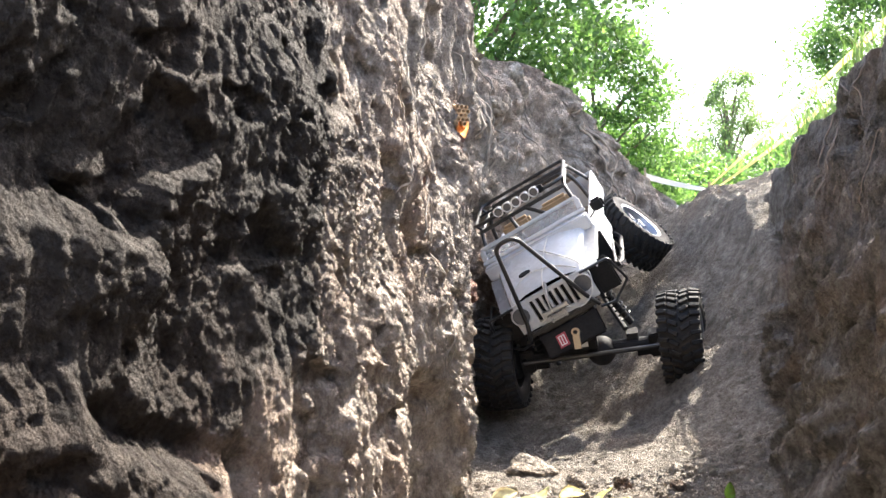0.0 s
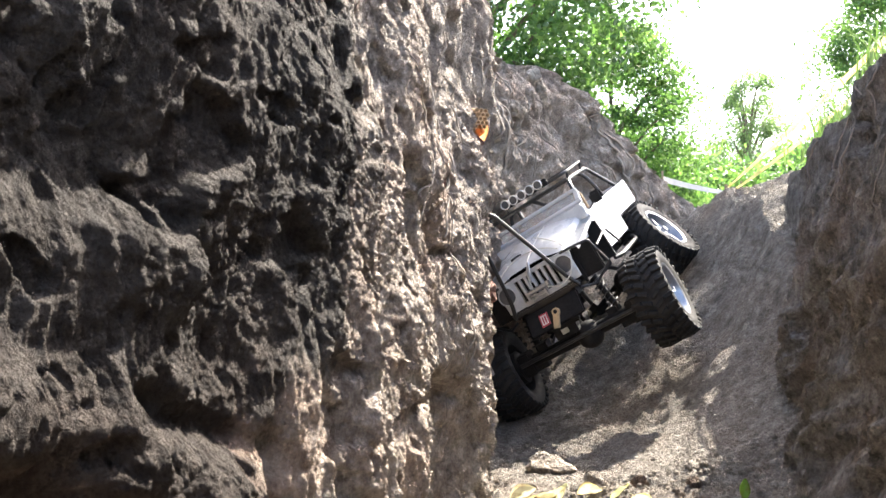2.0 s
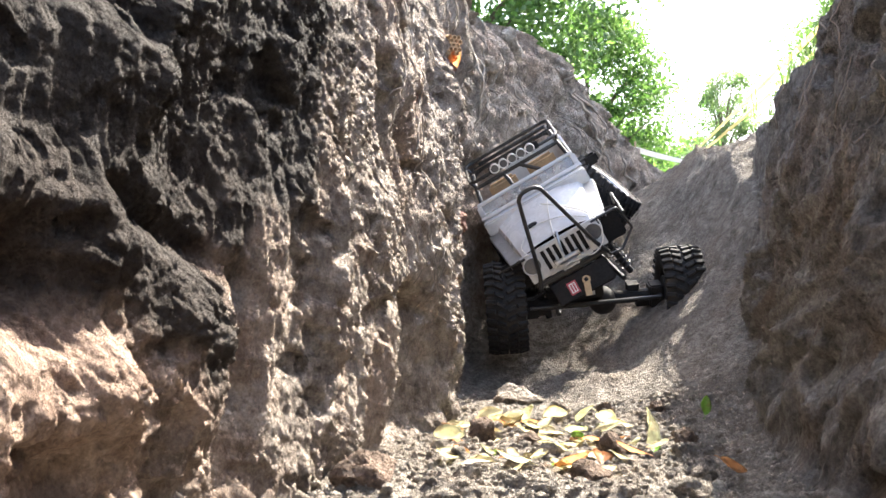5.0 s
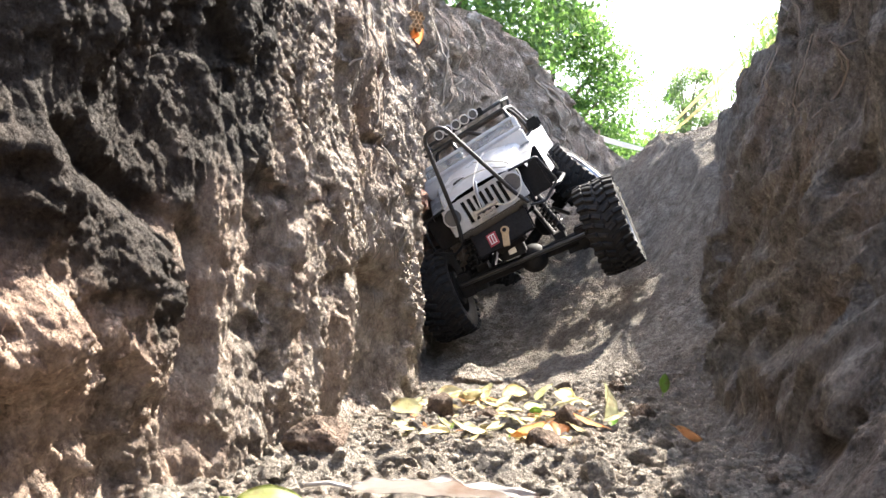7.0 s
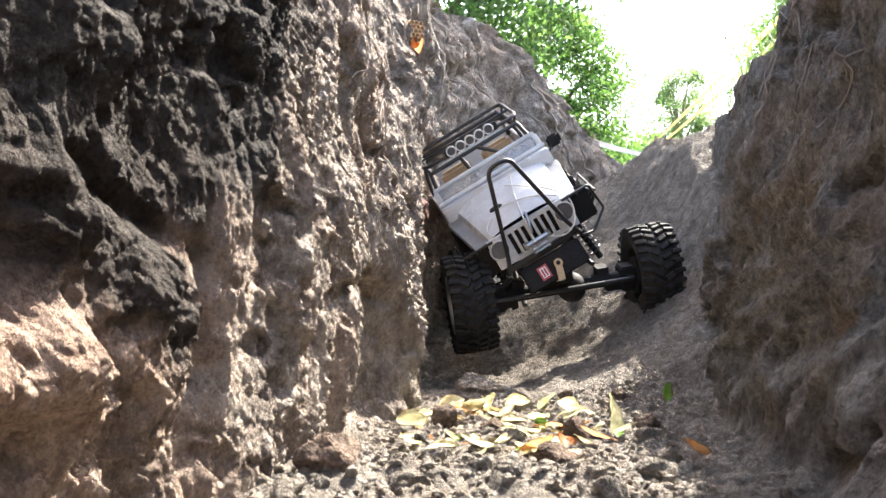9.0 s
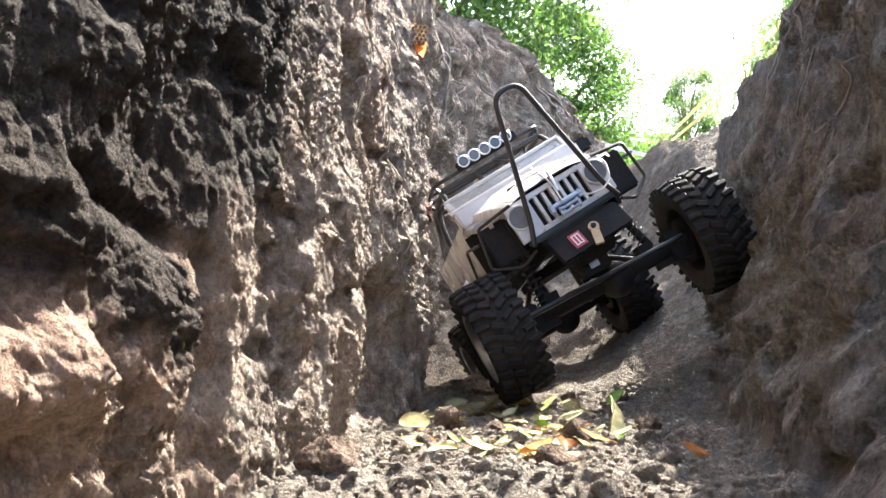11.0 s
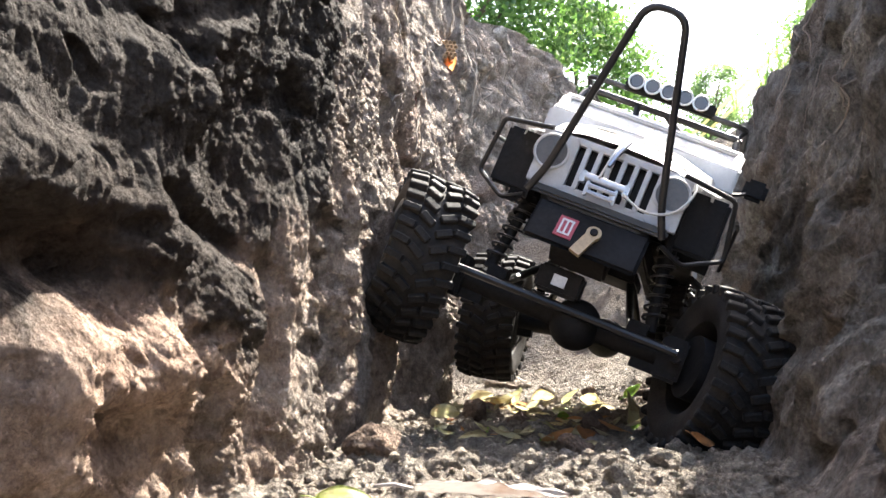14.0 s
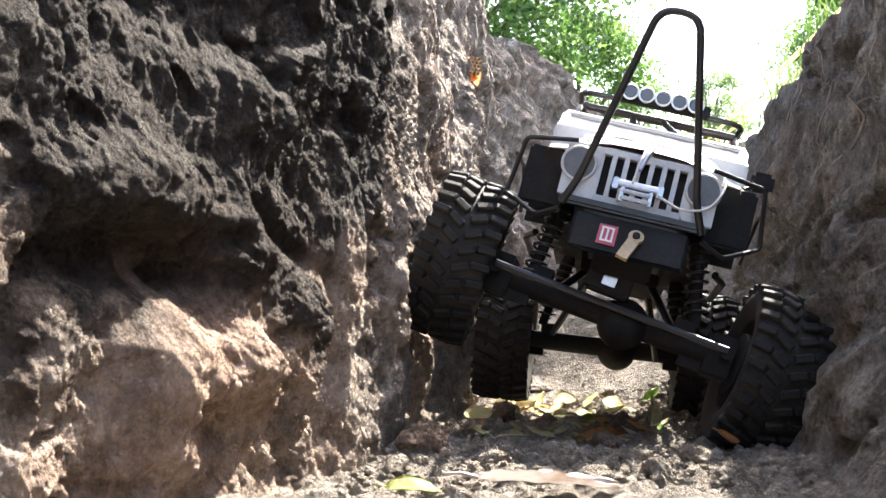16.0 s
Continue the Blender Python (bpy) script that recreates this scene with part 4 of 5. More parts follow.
for y, z, r, k in ((1.060, 0.196, 0.022, 0), (1.030, 0.185, 0.013, 3), (1.010, 0.322, 0.012, 2), (0.965, 0.325, 0.009, 0), (0.860, 0.270, 0.009, 4)):
    x, yy, zz = wall_place(LEFT, y, z)
    put_stone(x - 0.002, yy, r, k, y * 900 % 360, RED_STONE, 0.0, zz, "reddish stone stuck in the earth wall", "stone", "stones in the wall")
for y, z, r, k in ((1.62, 0.50, 0.035, 0), (1.80, 0.575, 0.040, 2), (1.47, 0.43, 0.02, 4)):
    x, yy, zz = wall_place(LEFT, y, z)
    put_stone(x - 0.006, yy, r, k, y * 700 % 360, STONE, 0.0, zz, "grey stone block set in the earth wall", "stone", "blocks in the wall")


def crumbs():
    """Small clods and grit, past counting."""
    rs = np.random.default_rng(5)
    bm = stone_mesh(3, 0.8, 1)
    bm.verts.index_update()
    bv = np.array([v.co for v in bm.verts])
    bf = np.array([[v.index for v in f.verts] for f in bm.faces])
    bm.free()
    n = 7000
    y = np.where(rs.random(n) < 0.93, rs.uniform(0.36, 1.08, n), rs.uniform(1.0, 1.65, n))
    lo, hi = left_line(y) + 0.01, right_foot(y) + 0.035
    x = lo + (hi - lo) * rs.random(n)
    r = 0.0010 + 0.0045 * rs.random(n) ** 4.0
    z = ground_height(x, y) + floor_relief(x, y) + r * 0.25
    a = rs.uniform(0, 6.28, n)
    sc = rs.uniform(0.7, 1.3, (n, 3)) * r[:, None]
    V = bv[None] * sc[:, None, :]
    c, s = np.cos(a)[:, None], np.sin(a)[:, None]
    V = np.stack((V[..., 0] * c - V[..., 1] * s, V[..., 0] * s + V[..., 1] * c, V[..., 2]), -1) + np.stack((x, y, z), -1)[:, None, :]
    F = (bf[None] + (np.arange(n) * len(bv))[:, None, None]).reshape(-1, 3)
    me = bpy.data.meshes.new("grit")
    me.from_pydata(V.reshape(-1, 3).tolist(), [], F.tolist())
    me.materials.append(GRIT)
    return tagged(new("grit", me), "small earth crumbs and grit on the floor", "grit", kind="stuff")


crumbs()


def leaf_material(name, stops, through_light=0.45):
    m, nt, p = material(name)
    L = nt.links.new
    info = nt.nodes.new("ShaderNodeObjectInfo")
    co = nt.nodes.new("ShaderNodeTexCoord").outputs["Object"]
    n = node(nt, "ShaderNodeTexNoise", Scale=3.0, Detail=5.0, Roughness=0.65)
    L(co, n.inputs["Vector"])
    c = ramp(nt, info.outputs["Random"], stops)
    c = mixed(nt, ramp(nt, n.outputs["Fac"], [(0.50, (0, 0, 0)), (0.72, (0.7, 0.7, 0.7))]), c, (0.24, 0.12, 0.05))
    L(c, p.inputs["Base Color"])
    p.inputs["Roughness"].default_value = 0.5
    tr = nt.nodes.new("ShaderNodeBsdfTranslucent")
    L(c, tr.inputs["Color"])
    mx = nt.nodes.new("ShaderNodeMixShader")
    mx.inputs[0].default_value = through_light
    L(p.outputs[0], mx.inputs[1])
    L(tr.outputs[0], mx.inputs[2])
    L(mx.outputs[0], nt.nodes["Material Output"].inputs["Surface"])
    return m


YELLOW_LEAF = leaf_material("yellow_leaf", [(0.0, (0.62, 0.56, 0.32)), (0.35, (0.72, 0.69, 0.50)), (0.6, (0.56, 0.58, 0.32)), (0.8, (0.72, 0.67, 0.52)), (1.0, (0.54, 0.57, 0.30))])
ORANGE_LEAF = leaf_material("orange_leaf", [(0.0, (0.58, 0.28, 0.11)), (0.5, (0.68, 0.40, 0.20)), (1.0, (0.58, 0.34, 0.16))])
LIME_LEAF = leaf_material("lime_leaf", [(0.0, (0.44, 0.50, 0.18)), (1.0, (0.46, 0.50, 0.20))])
GREEN_LEAF = leaf_material("green_leaf", [(0.0, (0.22, 0.42, 0.06)), (1.0, (0.30, 0.48, 0.10))])


def leaf_mesh(seed, mat, long=1.0, wide=0.5, ribs=0.0):
    """One curled leaf, 1 long, with a raised midrib and a stalk."""
    rs = random.Random(seed)
    bm = bmesh.new()
    n, m = (28, 20) if ribs else (12, 6)
    curl, cup, twist = rs.uniform(-0.35, 0.5), rs.uniform(0.1, 0.5), rs.uniform(-0.5, 0.5)
    rows_ = []
    for i in range(n + 1):
        u = i / n
        w = wide * 0.5 * math.sin(math.pi * min(1, u * 0.93 + 0.05)) ** 0.8 * (1 - 0.25 * u)
        row = []
        for j in range(m + 1):
            v = 2 * j / m - 1
            edge = 1 + 0.10 * noise.noise(Vector((u * 6, v * 2, seed)))
            x, y = (u - 0.5) * long, v * w * edge
            z = cup * abs(v) ** 1.5 * w + curl * (u - 0.5) ** 2 + twist * (u - 0.5) * v * w + 0.03 * noise.noise(Vector((u * 5, v * 3, seed + 5))) - 0.012 * (j == m // 2) + ribs * math.sin(30 * u - 14 * abs(v)) * (0.3 + abs(v)) + 2 * ribs * noise.noise(Vector((u * 9, v * 5, seed)))
            row.append(bm.verts.new((x, y, z)))
        rows_.append(row)
    for a, b in zip(rows_, rows_[1:]):
        for j in range(m):
            bm.faces.new((a[j], b[j], b[j + 1], a[j + 1]))
    bmesh.ops.solidify(bm, geom=bm.faces[:], thickness=0.008)
    tube(bm, [(-0.5 * long, 0, curl * 0.25), (-0.62 * long, 0.01, curl * 0.25 + 0.02), (-0.74 * long, 0.03, curl * 0.25)], 0.012, 5)
    me = bpy.data.meshes.new("fallen_leaf")
    bm.to_mesh(me)
    bm.free()
    me.materials.append(mat)
    me.polygons.foreach_set("use_smooth", np.ones(len(me.polygons), dtype=bool))
    return me


YELLOWS = [leaf_mesh(k, YELLOW_LEAF, 1.0, (0.62, 0.78, 0.68, 0.85)[k]) for k in range(4)]
ORANGES = [leaf_mesh(k + 20, ORANGE_LEAF, 1.0, (0.5, 0.6)[k]) for k in range(2)]
GREENS = [leaf_mesh(k + 30, GREEN_LEAF, 1.0, 0.5) for k in range(2)]


def put_leaf(me, x, y, size, spin, tip=(0, 0), lift=0.003, z=None, label="", group="leaves on the floor"):
    ob = new("fallen_leaf", me)
    ob.matrix_basis = pose(x, y, (on_ground(x, y) + lift) if z is None else z, tip[0], tip[1], spin) @ Matrix.Scale(size, 4)
    return tagged(ob, label, "leaf", group)


rl = random.Random(21)
for x, y, s, spin, tip in ((0.055, 1.000, 0.027, 20, (28, -24)), (0.085, 0.985, 0.030, 75, (-30, 22)), (0.115, 1.005, 0.026, 140, (34, 16)), (0.070, 0.955, 0.026, 200, (-36, 20)), (0.140, 0.975, 0.026, 300, (20, -38)), (0.100, 0.930, 0.024, 250, (26, 32)), (0.045, 0.930, 0.024, 110, (32, 14)), (0.150, 0.920, 0.024, 35, (-28, 36))):
    put_leaf(YELLOWS[rl.randrange(4)], x, y, s, spin, tip, 0.008, None, "large curled yellow leaf in a pile on the floor", "pile of yellow leaves")
for i in range(64):
    y = rl.uniform(0.60, 0.97)
    x = rl.gauss(0.085, 0.05)
    x = min(max(x, float(left_line(np.array([y]))[0]) + 0.035), float(right_foot(np.array([y]))[0]) - 0.02)
    kind = rl.random()
    me, lab = (YELLOWS[rl.randrange(4)], "dry yellow leaf lying on the dusty floor") if kind < 0.66 else (ORANGES[rl.randrange(2)], "dry orange-brown leaf lying on the dusty floor") if kind < 0.93 else (GREENS[0], "small green leaf lying on the dusty floor")
    put_leaf(me, x, y, rl.uniform(0.013, 0.026), rl.uniform(0, 360), (rl.uniform(-25, 25), rl.uniform(-25, 25)), rl.uniform(0.002, 0.006), None, lab)
upright_leaf = put_leaf(GREENS[0], 0.228, 0.893, 0.021, 70, (25, -48), 0.014, 0.026, "bright green leaf standing up from the dust", "")
put_leaf(YELLOWS[1], 0.160, 0.785, 0.034, 80, (70, -60), 0.014, None, "upright folded yellow leaf on the floor", "")
put_leaf(leaf_mesh(31, LIME_LEAF, 1.0, 0.62), -0.033, 0.362, 0.026, 10, (20, 6), 0.012, None, "green leaf lying on a stone", "")
put_leaf(ORANGES[0], 0.160, 0.560, 0.020, 30, (50, 20), 0.010, None, "small orange leaf at the wall's foot", "")
put_leaf(YELLOWS[2], 0.012, 0.745, 0.030, 130, (30, 10), 0.010, None, "pale yellow leaf propped on crumbs", "")
PALE_LEAF = leaf_material("pale_dry_leaf", [(0.0, (0.44, 0.41, 0.39)), (1.0, (0.46, 0.43, 0.41))], 0.1)
put_leaf(leaf_mesh(44, PALE_LEAF, 1.0, 0.46, 0.007), 0.024, 0.343, 0.062, 4, (-4, 3), 0.006, None, "large dry pale grey leaf lying on the floor", "")
x, y, z = wall_place(LEFT, 0.972, 0.342)
put_leaf(ORANGES[1], x + 0.004, y - 0.003, 0.028, 60, (60, -65), 0, z, "torn orange dead leaf hanging on the earth wall", "")
put_leaf(ORANGES[0], x + 0.006, y - 0.004, 0.026, 120, (50, 70), 0, z - 0.008, "torn orange dead leaf hanging on the earth wall", "")

COMB = plain("dry_comb", (0.56, 0.38, 0.22), 0.75, 0.0, 0.25, 500.0, 0.0003)


def comb(x, y, z):
    """A torn scrap of dry comb: open six-sided cells side by side."""
    bm = bmesh.new()
    r = 0.0024
    for i in range(-2, 3):
        for j in range(-2, 3):
            if abs(i + j) > 2 or (i, j) in ((2, 0), (-2, 1), (1, -2)):
                continue
            cx, cz = r * 1.75 * (i + j / 2), r * 1.52 * j
            rim = [[bm.verts.new((cx + k * r * math.cos(a), dy, cz + k * r * math.sin(a))) for a in (math.pi / 6 + math.pi / 3 * q for q in range(6))] for k, dy in ((1.0, -0.004), (0.72, -0.0042), (0.62, 0.003), (1.0, 0.004))]
            for a, b in zip(rim, rim[1:]):
                for q in range(6):
                    bm.faces.new((a[q], a[(q + 1) % 6], b[(q + 1) % 6], b[q]))
            bm.faces.new(rim[2])
    ob = part("wasp_comb", bm, COMB, None, smooth_shade=False)
    ob.matrix_basis = pose(x, y, z, 10, 0, 25)
    tagged(ob, "small torn orange comb of open cells on the wall", "comb")


comb(x + 0.004, y - 0.008, z + 0.004)

# ---------------------------------------------------------------- roots that hang on the walls
ROOT = plain("pale_root", (0.24, 0.20, 0.165), 0.8, 0.0, 0.2, 500.0, 0.0003)


def root(grid, y, z0, z1, r, seed, sign, drift=0.0):
    rs = random.Random(seed)
    pts = []
    n = 14
    yy = y
    for i in range(n):
        zz = z0 + (z1 - z0) * i / (n - 1)
        px, py, pz = wall_place(grid, yy, zz)
        pts.append((px + sign * 0.0015, py, pz))
        yy += rs.gauss(0, 0.0035) + drift / n
    bm = bmesh.new()
    tube(bm, rounded(pts, 0.006, 2), r, 5)
    ob = part("root", bm, ROOT, None)
    tagged(ob, "thin pale root hanging down the earth wall", "root", "roots on the walls")


for i, (y, z0, z1, r, drift) in enumerate(((1.52, 0.54, 0.42, 0.0022, 0.02), (1.56, 0.53, 0.45, 0.0018, -0.03), (1.64, 0.52, 0.42, 0.0016, 0.0), (1.93, 0.56, 0.44, 0.0026, 0.03), (1.97, 0.55, 0.45, 0.0022, 0.05), (2.02, 0.52, 0.40, 0.0024, 0.05), (2.06, 0.50, 0.38, 0.0020, 0.06), (1.99, 0.54, 0.40, 0.0018, 0.04), (1.45, 0.50, 0.40, 0.0014, 0.02),
                                           (1.04, 0.44, 0.30, 0.0012, 0.01), (1.02, 0.40, 0.24, 0.0010, 0.02), (0.99, 0.46, 0.36, 0.0010, 0.0))):
    root(LEFT, y, z0, z1, r, i, 1, drift)
for i, (y, z0, z1, r, drift) in enumerate(((0.98, 0.378, 0.28, 0.0009, -0.01), (0.90, 0.380, 0.32, 0.0008, 0.02), (1.10, 0.375, 0.31, 0.0009, 0.03), (1.20, 0.370, 0.30, 0.0009, 0.04), (0.80, 0.385, 0.30, 0.0008, -0.02), (0.60, 0.30, 0.20, 0.0008, 0.02))):
    root(RIGHT, y, z0, z1, r, i + 40, -1, drift)

rr = random.Random(77)
for i in range(46):
    y = rr.choice((rr.uniform(0.86, 1.06), rr.uniform(0.6, 0.95), rr.uniform(1.42, 2.1)))
    top = float(left_top(np.array([y]))[0])
    z0 = rr.uniform(0.16, min(0.46, top - 0.03)) if y < 1.2 else rr.uniform(0.40, top - 0.01)
    root(LEFT, y, z0, z0 - rr.uniform(0.04, 0.11), rr.uniform(0.0004, 0.0009) * (1 if y < 1.2 else 1.5), i + 100, 1, rr.uniform(-0.03, 0.04))
for i in range(18):
    y = rr.uniform(0.5, 1.45)
    z0 = rr.uniform(0.22, 0.36)
    root(RIGHT, y, z0, z0 - rr.uniform(0.04, 0.10), rr.uniform(0.0003, 0.0006), i + 200, -1, rr.uniform(-0.02, 0.05))

# ---------------------------------------------------------------- grass on the right brink
GRASS = leaf_material("grass_blade", [(0.0, (0.07, 0.14, 0.03)), (0.5, (0.12, 0.21, 0.045)), (1.0, (0.17, 0.25, 0.08))], 0.4)


def tuft(x, y, z, n, seed, tall, label):
    rs = random.Random(seed)
    V, F = [], []
    for i in range(n):
        a = rs.uniform(0, 6.28)
        d = Vector((math.cos(a), math.sin(a), 0))
        side = Vector((-d.y, d.x, 0))
        h, bend, w = tall * rs.uniform(0.45, 1.0), rs.uniform(0.2, 1.1), rs.uniform(0.0007, 0.0014)
        p0 = Vector((rs.gauss(0, 0.010), rs.gauss(0, 0.018), -0.004))
        k0 = len(V)
        for j in range(6):
            u = j / 5
            p = p0 + d * (bend * h * u * u) + Vector((0, 0, h * (u - 0.35 * bend * u * u)))
            ww = w * (1 - u) ** 0.7
            V += [p - side * ww, p + side * ww]
            if j:
                F.append((k0 + 2 * j - 2, k0 + 2 * j - 1, k0 + 2 * j + 1, k0 + 2 * j))
    me = bpy.data.meshes.new("grass_tuft")
    me.from_pydata([tuple(v) for v in V], [], F)
    me.materials.append(GRASS)
    ob = new("grass_tuft", me)
    ob.location = (x, y, z)
    tagged(ob, label, "grass", "grass on the brink")


rg = random.Random(8)
for i in range(24):
    y = 0.93 + 0.50 * i / 23 + rg.uniform(-0.015, 0.015)
    gx, gy, gz = wall_place(RIGHT, y, 0.5)
    tuft(gx + 0.012 + rg.uniform(0, 0.05), gy, gz + 0.012, 15, i, rg.uniform(0.045, 0.095), "tuft of long green grass on the gully's brink")

# ---------------------------------------------------------------- barrier tapes and pegs
TAPE = plain("yellow_tape", (0.82, 0.74, 0.42), 0.5, 0.0, 0.1, 200.0)
WHITE_TAPE = plain("white_tape", (0.80, 0.76, 0.72), 0.5, 0.0, 0.08, 200.0)


def ribbon(name, a, b, wide, sag, mat, label, turns=1.2):
    a, b = Vector(a), Vector(b)
    bm = bmesh.new()
    n = 40
    rows_ = []
    for i in range(n + 1):
        u = i / n
        p = a.lerp(b, u) - Vector((0, 0, sag * 4 * u * (1 - u)))
        ang = turns * math.pi * u
        d = (b - a).normalized()
        s = Vector((0, 0, 1)).cross(d).normalized()
        off = (Vector((0, 0, 1)) * math.cos(ang) + s * math.sin(ang)) * wide / 2
        rows_.append((bm.verts.new(p - off), bm.verts.new(p + off)))
    for p, q in zip(rows_, rows_[1:]):
        bm.faces.new((p[0], q[0], q[1], p[1]))
    bmesh.ops.solidify(bm, geom=bm.faces[:], thickness=0.0004)
    return tagged(part(name, bm, mat), label, "tape", "barrier tapes")


ribbon("barrier_tape", (0.57, 1.00, 0.60), (0.418, 1.72, 0.392), 0.007, 0.006, TAPE, "yellow barrier tape stretched along the brink", 0.6)
ribbon("barrier_tape", (0.445, 1.22, 0.425), (0.422, 1.72, 0.385), 0.0045, 0.004, TAPE, "second yellow barrier tape low over the grass", 0.5)
ribbon("barrier_tape", (0.430, 2.34, 0.505), (0.60, 2.34, 0.470), 0.013, 0.004, WHITE_TAPE, "white barrier tape stretched across behind the bank", 0.3)
ribbon("barrier_tape", (0.440, 2.32, 0.440), (0.60, 2.32, 0.430), 0.012, 0.003, WHITE_TAPE, "white barrier tape stretched across behind the bank", 0.3)
ribbon("barrier_tape", (0.425, 2.20, 0.400), (0.50, 2.25, 0.380), 0.012, 0.004, WHITE_TAPE, "white barrier tape stretched across behind the bank", 0.3)
PEG = plain("wooden_peg", (0.30, 0.22, 0.14), 0.8, 0.0, 0.2, 120.0, 0.0006)
for x, y, z0, z1 in ((0.418, 1.72, 0.32, 0.40), (0.60, 2.34, 0.28, 0.50), (0.43, 2.33, 0.30, 0.52), (0.57, 1.00, 0.38, 0.62)):
    bm = bmesh.new()
    rod(bm, (x, y, z0), (x, y, z1), 0.003, 9, 0.0025)
    tagged(part("peg", bm, PEG), "thin wooden peg that holds barrier tape", "peg", "tape pegs")

# ---------------------------------------------------------------- trees beyond the gully
def foliage_material(name, a, b, c):
    m, nt, p = material(name)
    L = nt.links.new
    geo = nt.nodes.new("ShaderNodeNewGeometry")
    col = ramp(nt, geo.outputs["Random Per Island"], [(0.0, a), (0.5, b), (1.0, c)])
    L(col, p.inputs["Base Color"])
    p.inputs["Roughness"].default_value = 0.45
    tr = nt.nodes.new("ShaderNodeBsdfTranslucent")
    L(mixed(nt, 1.0, col, (1.5, 1.6, 0.9), 'MULTIPLY'), tr.inputs["Color"])
    mx = nt.nodes.new("ShaderNodeMixShader")
    mx.inputs[0].default_value = 0.5
    L(p.outputs[0], mx.inputs[1])
    L(tr.outputs[0], mx.inputs[2])
    L(mx.outputs[0], nt.nodes["Material Output"].inputs["Surface"])
    return m


FOLIAGE = foliage_material("foliage", (0.05, 0.105, 0.035), (0.09, 0.17, 0.06), (0.155, 0.245, 0.095))
# greyer, lighter greens: the air's haze is mixed into the far leaf colour
FOLIAGE_HAZED = foliage_material("foliage_far", (0.11, 0.17, 0.09), (0.15, 0.22, 0.12), (0.20, 0.27, 0.15))
BARK = plain("bark", (0.16, 0.13, 0.10), 0.9, 0.0, 0.3, 40.0, 0.004)


def crown_mesh(name, seed, mat, height, spread, clumps, leaves, size, low=0.25):
    """Many small folded leaves in clumps, with gaps and an uneven outline."""
    rs = np.random.default_rng(seed)
    V, F = [], []
    k = 0
    t = rs.uniform(low, 1.0, clumps)
    prof = np.sin(np.pi * np.clip((t - low) / (1 - low) * 0.86 + 0.12, 0, 1)) ** 0.7
    a = rs.uniform(0, 2 * np.pi, clumps)
    rad = spread * prof * rs.uniform(0.25, 1.0, clumps) ** 0.6
    C = np.stack((rad * np.cos(a), rad * np.sin(a), t * height), -1)
    cs = spread * rs.uniform(0.10, 0.26, clumps)
    for c, s in zip(C, cs):
        n = int(leaves * rs.uniform(0.5, 1.3))
        P = c + np.clip(rs.normal(size=(n, 3)), -1.9, 1.9) * s * np.array((0.55, 0.55, 0.38))
        d = rs.normal(size=(n, 3)) + np.array((0, 0, -0.35))
        d /= np.linalg.norm(d, axis=1)[:, None]
        o = np.cross(d, rs.normal(size=(n, 3)))
        o /= np.linalg.norm(o, axis=1)[:, None]
        up = np.cross(d, o)
        L_ = size * rs.uniform(0.6, 1.3, n)[:, None]
        quad = np.stack((P - d * L_ * 0.5, P + o * L_ * 0.28 + up * L_ * 0.08, P + d * L_ * 0.5, P - o * L_ * 0.28 + up * L_ * 0.08), 1)
        V.append(quad.reshape(-1, 3))
        idx = (np.arange(n) * 4)[:, None] + k
        F.append(np.concatenate((idx + np.array((0, 1, 2)), idx + np.array((0, 2, 3)))))
        k += n * 4
    me = bpy.data.meshes.new(name)
    me.from_pydata(np.concatenate(V).tolist(), [], np.concatenate(F).tolist())
    me.materials.append(mat)
    return me, C


def make_tree(seed, mat, height, spread, clumps, leaves, size, label, low=0.25):
    tree = tagged(new("tree"), label, "tree", "trees beyond the gully")
    me, C = crown_mesh("crown", seed, mat, height, spread, clumps, leaves, size, low)
    crown = new("crown", me)
    crown.parent = tree
    rs = random.Random(seed)
    bm = bmesh.new()
    top = Vector((0.05 * height * rs.uniform(-1, 1), 0.05 * height * rs.uniform(-1, 1), 0.88 * height))
    rod(bm, (0, 0, -0.2), top * 0.5, 0.022 * height, 9, 0.014 * height)
    rod(bm, top * 0.5, top, 0.014 * height, 8, 0.003 * height)
    for i in range(0, clumps, max(1, clumps // 26)):
        c = Vector(C[i])
        start = top * max(0.15, min(0.95, c.z / height - 0.12))
        mid = start.lerp(c, 0.55) + Vector((0, 0, 0.02 * height))
        rod(bm, start, mid, 0.006 * height, 6, 0.004 * height)
        rod(bm, mid, c, 0.004 * height, 5, 0.0015 * height)
    part("trunk", bm, BARK, tree, "grey-brown trunk with limbs")
    return tree


leafy = make_tree(1, FOLIAGE, 3.2, 0.95, 220, 200, 0.039, "young broad-leaved tree with bright green sunlit foliage")
leafy.matrix_basis = pose(0.12, 5.2, 0.25, 0, 0, 20)
other = make_tree(2, FOLIAGE, 2.6, 0.75, 190, 200, 0.038, "young broad-leaved tree with dense green foliage", 0.05)
other.matrix_basis = pose(0.98, 6.6, 0.25, 0, 0, 80) @ Matrix.Scale(0.72, 4)
airy = make_tree(3, FOLIAGE_HAZED, 5.0, 1.0, 210, 110, 0.060, "slender far tree with thin pale foliage", 0.12)
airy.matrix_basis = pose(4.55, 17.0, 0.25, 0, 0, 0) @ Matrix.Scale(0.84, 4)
# added out of view, its crown set to keep sun off bank and back wall
tall = make_tree(5, FOLIAGE, 8.6, 1.25, 260, 190, 0.062, "tall broad-leaved tree that shades the end of the gully", 0.68)
